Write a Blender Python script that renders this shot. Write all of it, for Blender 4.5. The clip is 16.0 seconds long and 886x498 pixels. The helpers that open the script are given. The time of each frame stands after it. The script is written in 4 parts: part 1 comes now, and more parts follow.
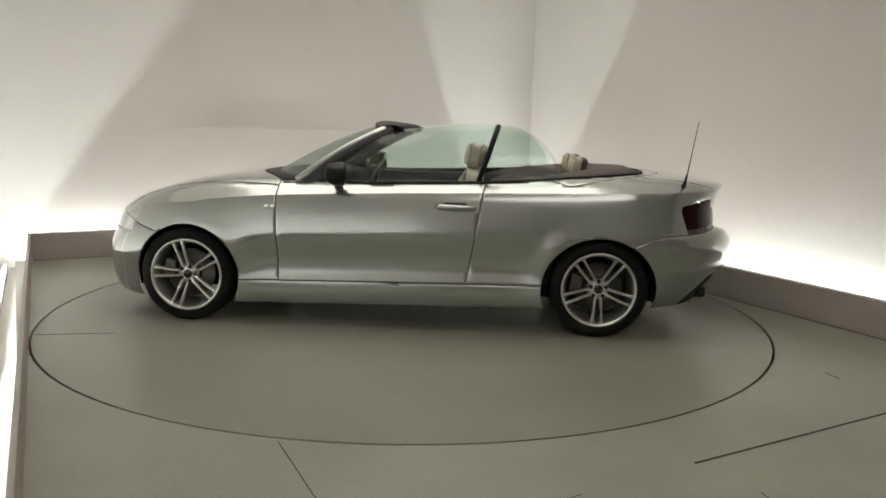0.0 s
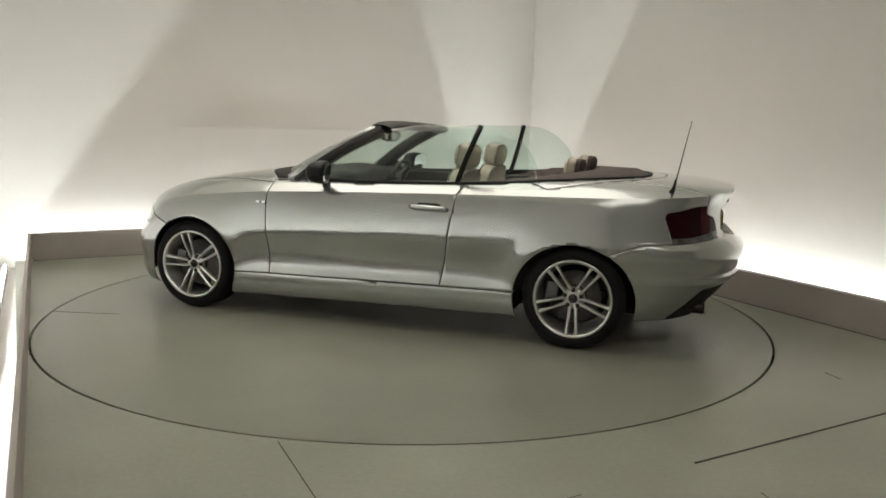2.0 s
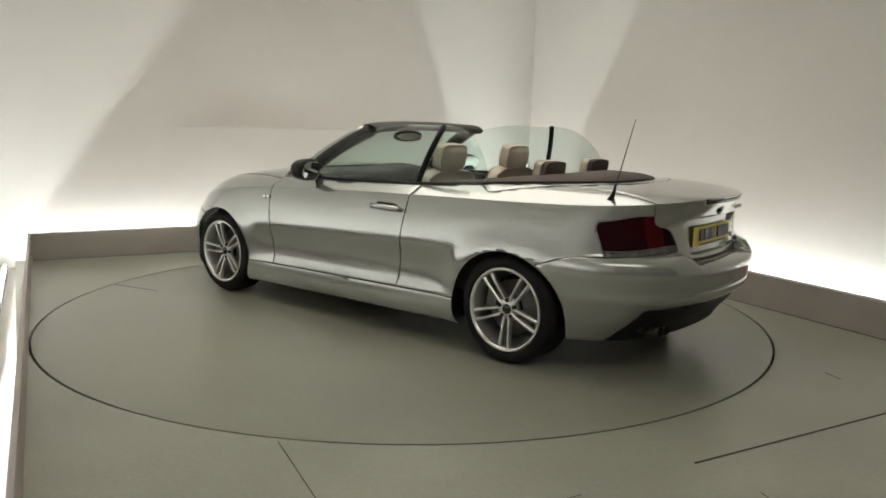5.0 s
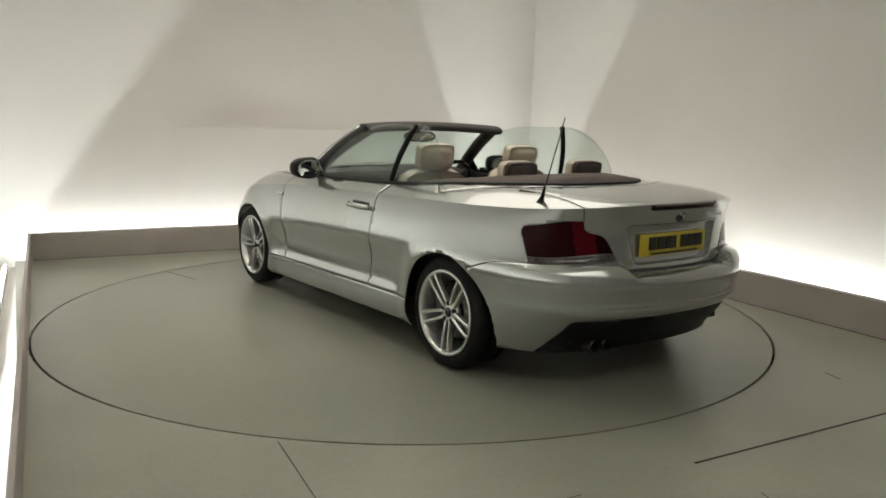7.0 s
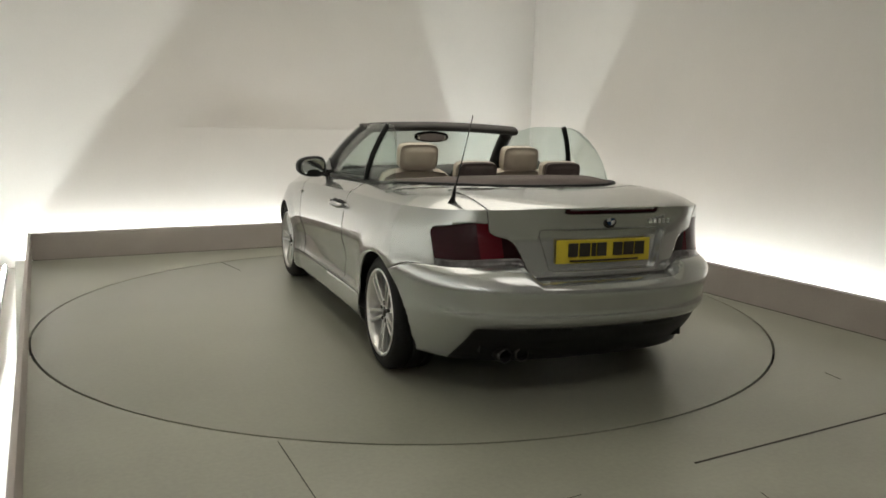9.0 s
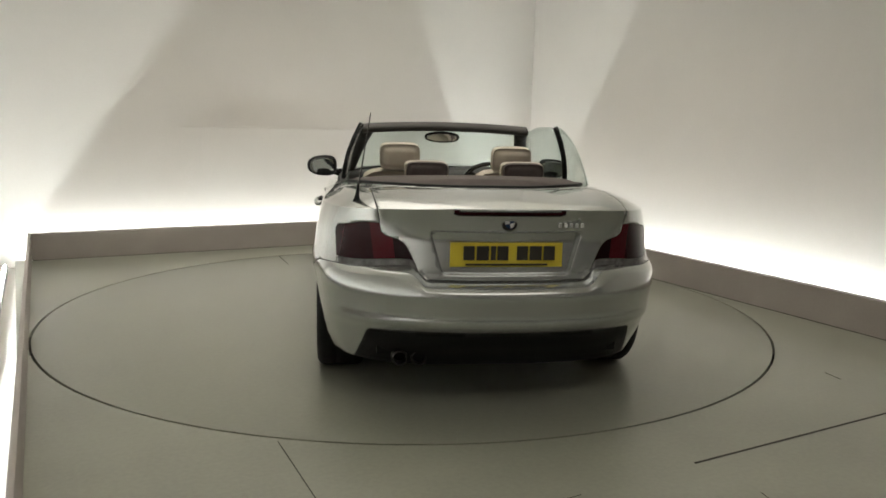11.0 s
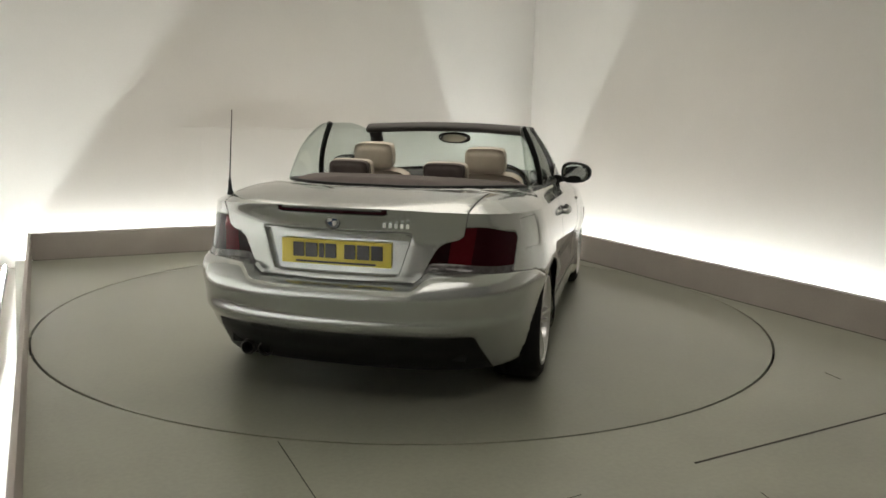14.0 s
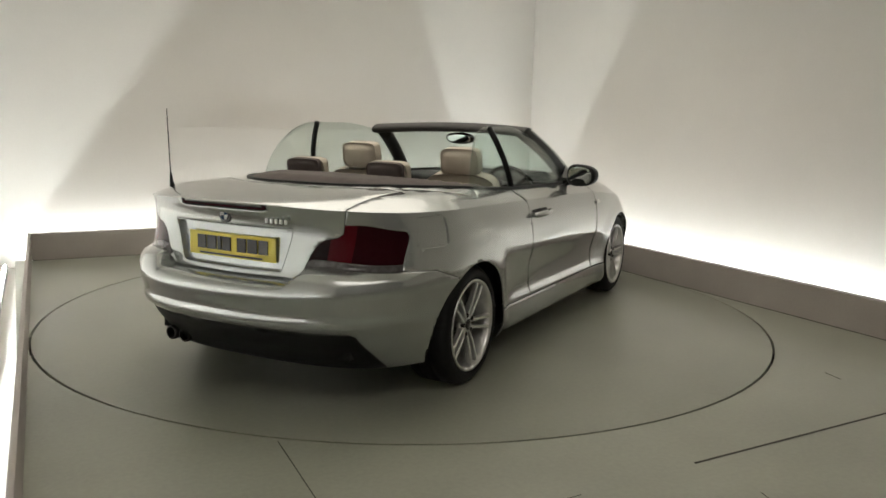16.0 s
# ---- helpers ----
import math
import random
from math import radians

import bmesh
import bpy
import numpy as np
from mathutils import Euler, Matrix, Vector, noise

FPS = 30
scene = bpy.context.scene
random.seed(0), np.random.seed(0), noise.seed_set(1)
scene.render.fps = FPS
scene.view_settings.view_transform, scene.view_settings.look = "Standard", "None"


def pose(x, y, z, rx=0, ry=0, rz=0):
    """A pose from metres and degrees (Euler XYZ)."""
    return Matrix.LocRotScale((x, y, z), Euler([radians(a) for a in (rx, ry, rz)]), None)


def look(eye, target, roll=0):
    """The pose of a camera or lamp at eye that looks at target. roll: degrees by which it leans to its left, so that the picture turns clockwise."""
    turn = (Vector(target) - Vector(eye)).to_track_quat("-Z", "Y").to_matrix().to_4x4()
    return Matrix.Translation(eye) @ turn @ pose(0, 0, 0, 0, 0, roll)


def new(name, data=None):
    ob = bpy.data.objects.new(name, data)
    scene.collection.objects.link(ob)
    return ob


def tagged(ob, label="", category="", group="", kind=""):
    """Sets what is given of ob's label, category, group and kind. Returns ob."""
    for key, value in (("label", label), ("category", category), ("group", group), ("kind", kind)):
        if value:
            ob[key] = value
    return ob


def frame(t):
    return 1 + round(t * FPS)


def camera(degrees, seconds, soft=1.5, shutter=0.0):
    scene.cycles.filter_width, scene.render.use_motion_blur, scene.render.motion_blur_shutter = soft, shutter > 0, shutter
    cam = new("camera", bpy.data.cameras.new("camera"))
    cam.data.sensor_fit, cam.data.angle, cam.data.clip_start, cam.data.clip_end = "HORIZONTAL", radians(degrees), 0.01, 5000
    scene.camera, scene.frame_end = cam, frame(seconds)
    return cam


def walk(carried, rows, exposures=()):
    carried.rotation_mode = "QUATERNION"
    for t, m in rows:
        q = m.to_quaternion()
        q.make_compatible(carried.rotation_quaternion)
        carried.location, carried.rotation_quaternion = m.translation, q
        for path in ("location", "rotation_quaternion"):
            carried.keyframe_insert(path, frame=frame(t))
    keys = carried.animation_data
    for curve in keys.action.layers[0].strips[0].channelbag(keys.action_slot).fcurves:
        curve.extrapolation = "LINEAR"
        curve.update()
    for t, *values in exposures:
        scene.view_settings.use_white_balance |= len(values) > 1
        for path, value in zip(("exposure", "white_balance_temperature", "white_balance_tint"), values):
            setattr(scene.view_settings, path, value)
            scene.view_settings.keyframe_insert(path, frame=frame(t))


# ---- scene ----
# The camera stands still on a tripod before the stage.
cam = camera(58.5, 16.0, soft=1.6)
EYE = Vector((0.0, -5.567, 1.345))
yaw, pitch = radians(-2.388), radians(-9.295)
AHEAD = Vector((-math.sin(yaw) * math.cos(pitch), math.cos(yaw) * math.cos(pitch), math.sin(pitch)))
VIEW = look(EYE, EYE + AHEAD, 1.326)
walk(cam, [(0.0, VIEW), (16.0, VIEW)], exposures=[(0.0, 0.0), (16.0, 0.0)])

# ---- light ----
# The stage is turned 26 degrees against the view: U runs along the back wall, V away from the front edge.
TURN = 26.0
STAGE = pose(0, 0, 0, 0, 0, TURN)


def at(u, v, z):
    return STAGE @ Vector((u, v, z))


world = bpy.data.worlds.new("world")
world.use_nodes = True
scene.world = world
world.node_tree.nodes["Background"].inputs[0].default_value = (1.0, 0.93, 0.84, 1)
world.node_tree.nodes["Background"].inputs[1].default_value = 0.02


def area_light(name, m, sx, sy, watts, colour, spread=180):
    data = bpy.data.lights.new(name, "AREA")
    data.shape, data.size, data.size_y = "RECTANGLE", sx, sy
    data.energy, data.color, data.spread = watts, colour, radians(spread)
    ob = new(name, data)
    ob.matrix_world = m
    return ob


# Soft ceiling panel over the turntable.
CEIL = 3.4
area_light("ceiling_softbox_light", STAGE @ pose(0, 0.3, CEIL - 0.12, 0, 0, 0), 3.3, 3.3, 50, (1.0, 0.925, 0.82), 138)
# Unseen fill lamp, added to brighten the front floor and the car's near side.
area_light("front_fill_light", STAGE @ pose(-1.0, -4.6, CEIL - 0.12, 0, 0, 0), 3.0, 1.6, 31, (1.0, 0.93, 0.85))

# ---- materials ----


def material(name, colour, rough=0.5, metal=0.0, spot=0.0, scale=20.0, fine=200.0, bump=0.0, rough_spread=0.0, coat=0.0, ior=1.5, colour2=None):
    """A surface with grain at two sizes: spot is how far the colour wanders, bump the height of the fine relief in metres."""
    m = bpy.data.materials.new(name)
    m.use_nodes = True
    nt = m.node_tree
    b = nt.nodes["Principled BSDF"]
    b.inputs["Base Color"].default_value = (*colour, 1)
    b.inputs["Roughness"].default_value = rough
    b.inputs["Metallic"].default_value = metal
    b.inputs["IOR"].default_value = ior
    b.inputs["Coat Weight"].default_value = coat
    b.inputs["Coat Roughness"].default_value = 0.03
    if spot or rough_spread or bump:
        co = nt.nodes.new("ShaderNodeTexCoord")
        big = nt.nodes.new("ShaderNodeTexNoise")
        big.inputs["Scale"].default_value, big.inputs["Detail"].default_value = scale, 5
        small = nt.nodes.new("ShaderNodeTexNoise")
        small.inputs["Scale"].default_value, small.inputs["Detail"].default_value = fine, 3
        for n in (big, small):
            nt.links.new(co.outputs["Object"], n.inputs["Vector"])
        mix = nt.nodes.new("ShaderNodeMath")
        mix.operation = "ADD"
        half = nt.nodes.new("ShaderNodeMath")
        half.operation, half.inputs[1].default_value = "MULTIPLY", 0.45
        nt.links.new(small.outputs["Fac"], half.inputs[0])
        nt.links.new(big.outputs["Fac"], mix.inputs[0])
        nt.links.new(half.outputs[0], mix.inputs[1])
        if spot:
            ramp = nt.nodes.new("ShaderNodeValToRGB")
            ramp.color_ramp.elements[0].position, ramp.color_ramp.elements[1].position = 0.45, 1.0
            low = colour2 or tuple(c * (1 - spot) for c in colour)
            ramp.color_ramp.elements[0].color = (*low, 1)
            ramp.color_ramp.elements[1].color = (*[min(1, c * (1 + spot * 0.6)) for c in colour], 1)
            nt.links.new(mix.outputs[0], ramp.inputs[0])
            nt.links.new(ramp.outputs[0], b.inputs["Base Color"])
        if rough_spread:
            rr = nt.nodes.new("ShaderNodeMapRange")
            rr.inputs["From Min"].default_value, rr.inputs["From Max"].default_value = 0.45, 1.0
            rr.inputs["To Min"].default_value, rr.inputs["To Max"].default_value = rough - rough_spread, rough + rough_spread
            nt.links.new(mix.outputs[0], rr.inputs["Value"])
            nt.links.new(rr.outputs[0], b.inputs["Roughness"])
        if bump:
            bp = nt.nodes.new("ShaderNodeBump")
            bp.inputs["Distance"].default_value, bp.inputs["Strength"].default_value = bump, 1.0
            nt.links.new(small.outputs["Fac"], bp.inputs["Height"])
            nt.links.new(bp.outputs[0], b.inputs["Normal"])
    return m


def glow(name, colour, strength):
    m = material(name, colour, 0.5)
    b = m.node_tree.nodes["Principled BSDF"]
    b.inputs["Emission Color"].default_value = (*colour, 1)
    b.inputs["Emission Strength"].default_value = strength
    return m


WALL = material("wall_paint", (0.712, 0.682, 0.650), 0.7, spot=0.035, scale=1.3, fine=60, bump=0.0006)
# grey of the unseen front wall, chosen to darken what the car reflects
WALL_DARK = material("unseen_wall_grey", (0.36, 0.355, 0.34), 0.7, spot=0.06, scale=1.3, fine=60, bump=0.0006)
FLOOR = material("stage_floor_paint", (0.275, 0.279, 0.226), 0.33, spot=0.20, scale=1.1, fine=45, rough_spread=0.04)
DISC = material("turntable_paint", (0.235, 0.239, 0.192), 0.315, spot=0.18, scale=0.9, fine=38, rough_spread=0.03)
KERB = material("kerb_paint", (0.345, 0.31, 0.285), 0.6, spot=0.09, scale=3, fine=80, bump=0.0005)
GAP = material("dark_gap", (0.03, 0.028, 0.02), 0.8, spot=0.3, scale=30)
CEILING = material("ceiling_paint", (0.75, 0.70, 0.62), 0.8, spot=0.03, scale=2)
TUBE = glow("strip_light_white", (0.93, 1.0, 0.985), 140.0)
TUBE_SIDE = glow("strip_light_soft_white", (0.93, 1.0, 0.985), 75.0)
STEEL = material("fitting_metal", (0.35, 0.35, 0.34), 0.4, 0.8, spot=0.1)

# ---- mesh helpers ----


def mesh_of(bm, name, mat, smooth=False):
    me = bpy.data.meshes.new(name)
    if smooth:
        for f in bm.faces:
            f.smooth = True
    bm.to_mesh(me)
    bm.free()
    for x in mat if isinstance(mat, (list, tuple)) else [mat]:
        me.materials.append(x)
    return me


def part(name, bm, mat, parent, label="", smooth=False):
    ob = new(name, mesh_of(bm, name, mat, smooth))
    ob.parent = parent
    return tagged(ob, label)


def thing(name, label, category, m=None, group="", kind=""):
    ob = new(name)
    if m is not None:
        ob.matrix_world = m
    return tagged(ob, label, category, group, kind)


def add_box(bm, x0, x1, y0, y1, z0, z1, bevel=0.0, m=None):
    r = bmesh.ops.create_cube(bm, size=1.0)
    vs = r["verts"]
    for v in vs:
        v.co = Vector((x0 + (v.co.x + 0.5) * (x1 - x0), y0 + (v.co.y + 0.5) * (y1 - y0), z0 + (v.co.z + 0.5) * (z1 - z0)))
    if bevel:
        es = list({e for v in vs for e in v.link_edges})
        out = bmesh.ops.bevel(bm, geom=es, offset=bevel, segments=2, profile=0.6, affect="EDGES")
        vs = list({v for f in out["faces"] for v in f.verts} | {v for v in vs if v.is_valid})
    if m is not None:
        bmesh.ops.transform(bm, matrix=m, verts=vs)
    return bm


def box(x0, x1, y0, y1, z0, z1, bevel=0.0, m=None):
    return add_box(bmesh.new(), x0, x1, y0, y1, z0, z1, bevel, m)


def add_tube(bm, a, b, r0, r1=None, n=12, caps=True):
    a, b = Vector(a), Vector(b)
    r1 = r0 if r1 is None else r1
    turn = (b - a).to_track_quat("Z", "Y").to_matrix().to_4x4()
    m = Matrix.Translation((a + b) / 2) @ turn
    bmesh.ops.create_cone(bm, cap_ends=caps, segments=n, radius1=r0, radius2=r1, depth=(b - a).length, matrix=m)
    return bm


def lathe(profile, n=48, axis="Y"):
    """A closed ring swept round the Y axis from (radius, y) pairs."""
    bm = bmesh.new()
    rings = []
    for k in range(n):
        a = 2 * math.pi * k / n
        rings.append([bm.verts.new((r * math.cos(a), y, r * math.sin(a))) for r, y in profile])
    for k in range(n):
        p, q = rings[k], rings[(k + 1) % n]
        for i in range(len(profile) - 1):
            bm.faces.new((p[i], p[i + 1], q[i + 1], q[i]))
    bmesh.ops.recalc_face_normals(bm, faces=bm.faces)
    return bm


# ---- the stage ----
HALF, BACK, FRONT = 2.46, 2.95, -6.6          # kerb faces: sides at U = +-HALF, back at V = BACK
RING = 2.432                                   # turntable radius
GAP_BACK, GAP_SIDE = 0.36, 0.80                # light troughs behind the kerbs
KERB_H, KERB_T = 0.245, 0.06
WALL_U, WALL_V = HALF + GAP_SIDE, BACK + GAP_BACK


# the left kerb runs 1.4 degrees out of square: its own frame starts at the back corner
LEFT = STAGE @ pose(-2.366, BACK, 0, 0, 0, -1.4)
LEFT_T = 0.024


def structure(name, bm, mat, label, category, smooth=False):
    ob = new(name, mesh_of(bm, name, mat, smooth))
    ob.matrix_world = STAGE
    return tagged(ob, label, category, kind="structure")


def floor_with_hole(u0, u1, v0, v1, z, r, n=96):
    """A sheet with a round hole, so that the turntable sits in it."""
    bm = bmesh.new()
    inner, outer = [], []
    for k in range(n):
        a = 2 * math.pi * k / n
        c, s = math.cos(a), math.sin(a)
        inner.append(bm.verts.new((r * c, r * s, z)))
        d = min((u1 if c > 0 else u0) / c if abs(c) > 1e-6 else 1e9, (v1 if s > 0 else v0) / s if abs(s) > 1e-6 else 1e9)
        outer.append(bm.verts.new((d * c, d * s, z)))
    low = [bm.verts.new((v.co.x, v.co.y, z - 0.05)) for v in inner]
    for k in range(n):
        j = (k + 1) % n
        bm.faces.new((inner[k], outer[k], outer[j], inner[j]))
        bm.faces.new((low[k], inner[k], inner[j], low[j]))
    # the corners of the sheet
    for cu, cv in ((u0, v0), (u0, v1), (u1, v0), (u1, v1)):
        near = sorted(range(n), key=lambda k: (outer[k].co - Vector((cu, cv, z))).length)
        pair = [k for k in near[:4]]
        a = next(k for k in pair if abs(outer[k].co.x - cu) < 1e-4)
        b = next((k for k in pair if abs(outer[k].co.y - cv) < 1e-4 and k != a), None)
        if b is not None:
            bm.faces.new((outer[a], bm.verts.new((cu, cv, z)), outer[b]))
    bmesh.ops.recalc_face_normals(bm, faces=bm.faces)
    for f in bm.faces:
        if abs(f.normal.z) > 0.9 and f.normal.z < 0:
            f.normal_flip()
    return bm


structure("floor", floor_with_hole(-HALF - 0.04, HALF + 0.02, FRONT, BACK + 0.02, 0.0, RING + 0.009), FLOOR, "grey-beige painted stage floor round the turntable", "floor")
structure("subfloor", box(-6.5, 6.5, FRONT - 1, WALL_V + 0.3, -0.32, -0.20), GAP, "dark base under the stage floor", "floor")
structure("trough_floor", box(-1.2, -0.024, FRONT - 3.0, WALL_V - 2.95, -0.16, -0.12), WALL, "white floor of the light trough", "floor").matrix_world = LEFT
structure("trough_floor", box(HALF + 0.07, WALL_U + 0.1, FRONT, WALL_V, -0.16, -0.12), WALL, "white floor of the light trough", "floor")
structure("trough_floor", box(-HALF - 0.065, HALF + 0.065, BACK + 0.07, WALL_V, -0.16, -0.12), WALL, "white floor of the light trough", "floor")

# kerbs: the back one between the two side ones
structure("kerb_back", box(-2.364, HALF - 0.002, BACK, BACK + KERB_T, -0.20, KERB_H, 0.006), KERB, "low grey-brown painted kerb along the back of the stage", "kerb")
structure("kerb_side", box(HALF, HALF + KERB_T, FRONT, BACK + KERB_T, -0.20, KERB_H, 0.006), KERB, "low grey-brown painted kerb along the stage's side", "kerb")
structure("kerb_side", box(-LEFT_T, 0, FRONT - BACK, KERB_T, -0.20, KERB_H, 0.005), KERB, "thin grey-brown painted kerb along the stage's side", "kerb").matrix_world = LEFT

# walls
structure("wall_back", box(-WALL_U - 0.1, WALL_U + 0.1, WALL_V, WALL_V + 0.12, -0.20, CEIL), WALL, "plain warm white painted studio wall", "wall")
structure("wall_side", box(WALL_U, WALL_U + 0.12, FRONT, WALL_V, -0.20, CEIL), WALL, "plain warm white painted studio wall", "wall")
structure("wall_side", box(-WALL_U - 0.12, -WALL_U, FRONT, WALL_V, -0.20, CEIL), WALL, "plain warm white painted studio wall", "wall")
# the front wall is added out of view to close the room
structure("wall_front", box(-WALL_U - 0.1, WALL_U + 0.1, FRONT - 0.12, FRONT, -0.20, CEIL), WALL_DARK, "plain mid-grey painted studio wall", "wall")
structure("ceiling", box(-WALL_U - 0.1, WALL_U + 0.1, FRONT - 0.12, WALL_V + 0.12, CEIL, CEIL + 0.1), CEILING, "plain warm white studio ceiling", "ceiling")
# a shallow board on the back wall, whose top edge catches the light
bm = bmesh.new()
lines = []
for k in range(13):
    u = -0.97 + 2.42 * k / 12
    deep = 0.02 * min(1, 0.15 + k / 2.5)
    lines.append([bm.verts.new(p) for p in ((u, WALL_V + 0.004, 0.35), (u, WALL_V - deep, 1.205), (u, WALL_V - deep, 1.212), (u, WALL_V + 0.004, 1.214))])
for a, b in zip(lines, lines[1:]):
    for k in range(3):
        bm.faces.new((a[k], a[k + 1], b[k + 1], b[k]))
bmesh.ops.recalc_face_normals(bm, faces=bm.faces)
structure("wall_panel", bm, WALL, "thin white board on the back wall", "wall panel")


def strip_light(name, m, length, tube, shield=False):
    t = thing(name, "white strip light lying in the trough behind the kerb", "strip light", m, "strip lights behind the kerb")
    part("housing", box(-0.02, 0.02, -length / 2, length / 2, 0.0, 0.075), STEEL, t)
    part("tube", box(-0.009, 0.009, -length / 2 + 0.01, length / 2 - 0.01, 0.076, 0.091, 0.003), tube, t, "glowing white tube")
    # an unseen shield, added to block the tube's light towards the side wall
    if shield:
        part("shield", box(0.014, 0.018, -length / 2, length / 2, 0.0, 0.150), STEEL, t, "upright metal shield beside the tube")
    return t


# the lamps stand a hand's width behind each kerb
for k in range(4):
    strip_light("strip_light", STAGE @ pose(-1.80 + 1.24 * k, BACK + KERB_T + 0.195, -0.119, 0, 0, 90), 1.22, TUBE)
for k in range(6):
    strip_light("strip_light", LEFT @ pose(-LEFT_T - 0.195, -0.60 - 1.24 * k, -0.119), 1.22, TUBE)
for k in range(4):
    strip_light("strip_light", STAGE @ pose(HALF + KERB_T + 0.10, 2.35 - 1.24 * k, -0.119), 1.22, TUBE, True)
    # an added, unseen second row by the right wall, to make its low glow
    strip_light("strip_light", STAGE @ pose(WALL_U - 0.15, 2.35 - 1.24 * k, -0.119), 1.22, TUBE_SIDE)

# ---- the turntable ----
turntable = thing("turntable", "round grey-beige turntable set flush into the stage floor", "turntable", pose(0, 0, 0))
bm = bmesh.new()
bmesh.ops.create_cone(bm, cap_ends=True, segments=128, radius1=RING - 0.006, radius2=RING - 0.006, depth=0.05, matrix=pose(0, 0, -0.025))
part("disc", bm, DISC, turntable, "grey-beige painted disc")
# a seam of the disc's plates, in the turntable's own frame
for a0, r0, length, way in ((26.3, 2.42, 0.46, 194.0),):
    px, py = r0 * math.cos(radians(a0)), r0 * math.sin(radians(a0))
    part("plate_seam", box(0, length, -0.003, 0.003, 0.0, 0.0012, 0, pose(px, py, 0, 0, 0, way)), GAP, turntable, "thin dark seam between the disc's plates")


def floor_seam(x0, y0, x1, y1, w=0.006):
    d = math.hypot(x1 - x0, y1 - y0)
    ob = new("floor_seam", mesh_of(box(0, d, -w / 2, w / 2, 0.0005, 0.0016), "floor_seam", GAP))
    ob.matrix_world = pose(x0, y0, 0, 0, 0, math.degrees(math.atan2(y1 - y0, x1 - x0)))
    return tagged(ob, "thin dark seam in the painted stage floor", "floor seam", kind="structure")


floor_seam(-0.54, -2.41, -0.25, -3.08, 0.004)
floor_seam(1.16, -2.60, 2.55, -1.90, 0.012)
floor_seam(0.54, -2.93, 0.64, -2.875, 0.003)
floor_seam(1.32, -2.85, 1.335, -2.93, 0.003)
floor_seam(2.32, -1.41, 2.35, -1.52, 0.006)
# the open joint along the foot of the kerbs
for a, b in ((at(HALF - 0.007, 2.94, 0), at(HALF - 0.007, -4.0, 0)), (at(-2.36, BACK - 0.006, 0), at(HALF - 0.015, BACK - 0.006, 0))):
    floor_seam(a.x, a.y, b.x, b.y, 0.012)
# ---- the car's materials ----
PAINT = material("silver_metallic_paint", (0.410, 0.427, 0.418), 0.20, 0.77, spot=0.025, scale=2.5, fine=9, coat=1.0)
SEAM = material("panel_gap", (0.035, 0.034, 0.032), 0.7)
RUBBER = material("tyre_rubber", (0.011, 0.011, 0.011), 0.6, spot=0.2, scale=60, fine=300, bump=0.0004)
PLASTIC = material("black_plastic", (0.012, 0.012, 0.012), 0.45, spot=0.15, scale=80, fine=600, bump=0.0002)
GLOSS_BLACK = material("gloss_black", (0.012, 0.012, 0.012), 0.12, coat=0.5)
ALLOY = material("silver_alloy", (0.66, 0.66, 0.65), 0.28, 0.85, spot=0.06, scale=30, fine=300)
DISC_STEEL = material("brake_steel", (0.15, 0.145, 0.14), 0.38, 0.9, spot=0.2, scale=40)
CHROME = material("chrome", (0.78, 0.78, 0.78), 0.10, 1.0)
CLOTH = material("brown_roof_cloth", (0.085, 0.067, 0.061), 0.85, spot=0.2, scale=14, fine=700, bump=0.0005)
LEATHER = material("beige_leather", (0.45, 0.40, 0.322), 0.5, spot=0.08, scale=12, fine=400, bump=0.0004)
HEADER = material("header_trim", (0.030, 0.027, 0.024), 0.7, spot=0.15, scale=20, fine=500, bump=0.0004)
MIRROR_SHELL = material("black_mirror_shell", (0.012, 0.012, 0.012), 0.3, spot=0.1, scale=40)
DARK_TRIM = material("dark_interior_trim", (0.020, 0.019, 0.0185), 0.55, spot=0.15, scale=20, fine=500, bump=0.0004)
RED_LENS = material("dark_red_lens", (0.020, 0.002, 0.004), 0.05, coat=0.0, ior=1.33)
RED_DEEP = material("blackish_red_lens", (0.009, 0.0015, 0.002), 0.05, coat=0.0, ior=1.33)
RED_INNER = material("bright_red_lens", (0.055, 0.003, 0.006), 0.05, coat=0.0, ior=1.33)
CLEAR_LENS = material("clear_lens", (0.13, 0.125, 0.125), 0.10, 0.3, spot=0.4, scale=14, fine=60, coat=0.4, colour2=(0.05, 0.045, 0.045))
LAMP_GREY = material("headlamp_lens", (0.66, 0.68, 0.69), 0.08, 0.5, spot=0.2, scale=16, fine=60, coat=1.0)
PLATE_YELLOW = material("plate_yellow", (0.55, 0.44, 0.03), 0.4, spot=0.06, scale=20, coat=0.3)
PLATE_BLACK = material("plate_black", (0.02, 0.018, 0.012), 0.4)
BLUE = material("badge_blue", (0.02, 0.05, 0.11), 0.2, coat=0.5)
WHITE = material("badge_white", (0.75, 0.75, 0.75), 0.25, coat=0.5)
PIPE = material("exhaust_metal", (0.045, 0.042, 0.040), 0.38, 0.8, spot=0.2, scale=60)
MIRROR = material("mirror_silver", (0.6, 0.62, 0.62), 0.02, 1.0)


for glossy in (RED_LENS, RED_INNER, RED_DEEP, CLEAR_LENS):
    glossy.node_tree.nodes["Principled BSDF"].inputs["Specular IOR Level"].default_value = 0.22
for dull in (RUBBER, PLASTIC, SEAM, MIRROR_SHELL):
    dull.node_tree.nodes["Principled BSDF"].inputs["Specular IOR Level"].default_value = 0.12


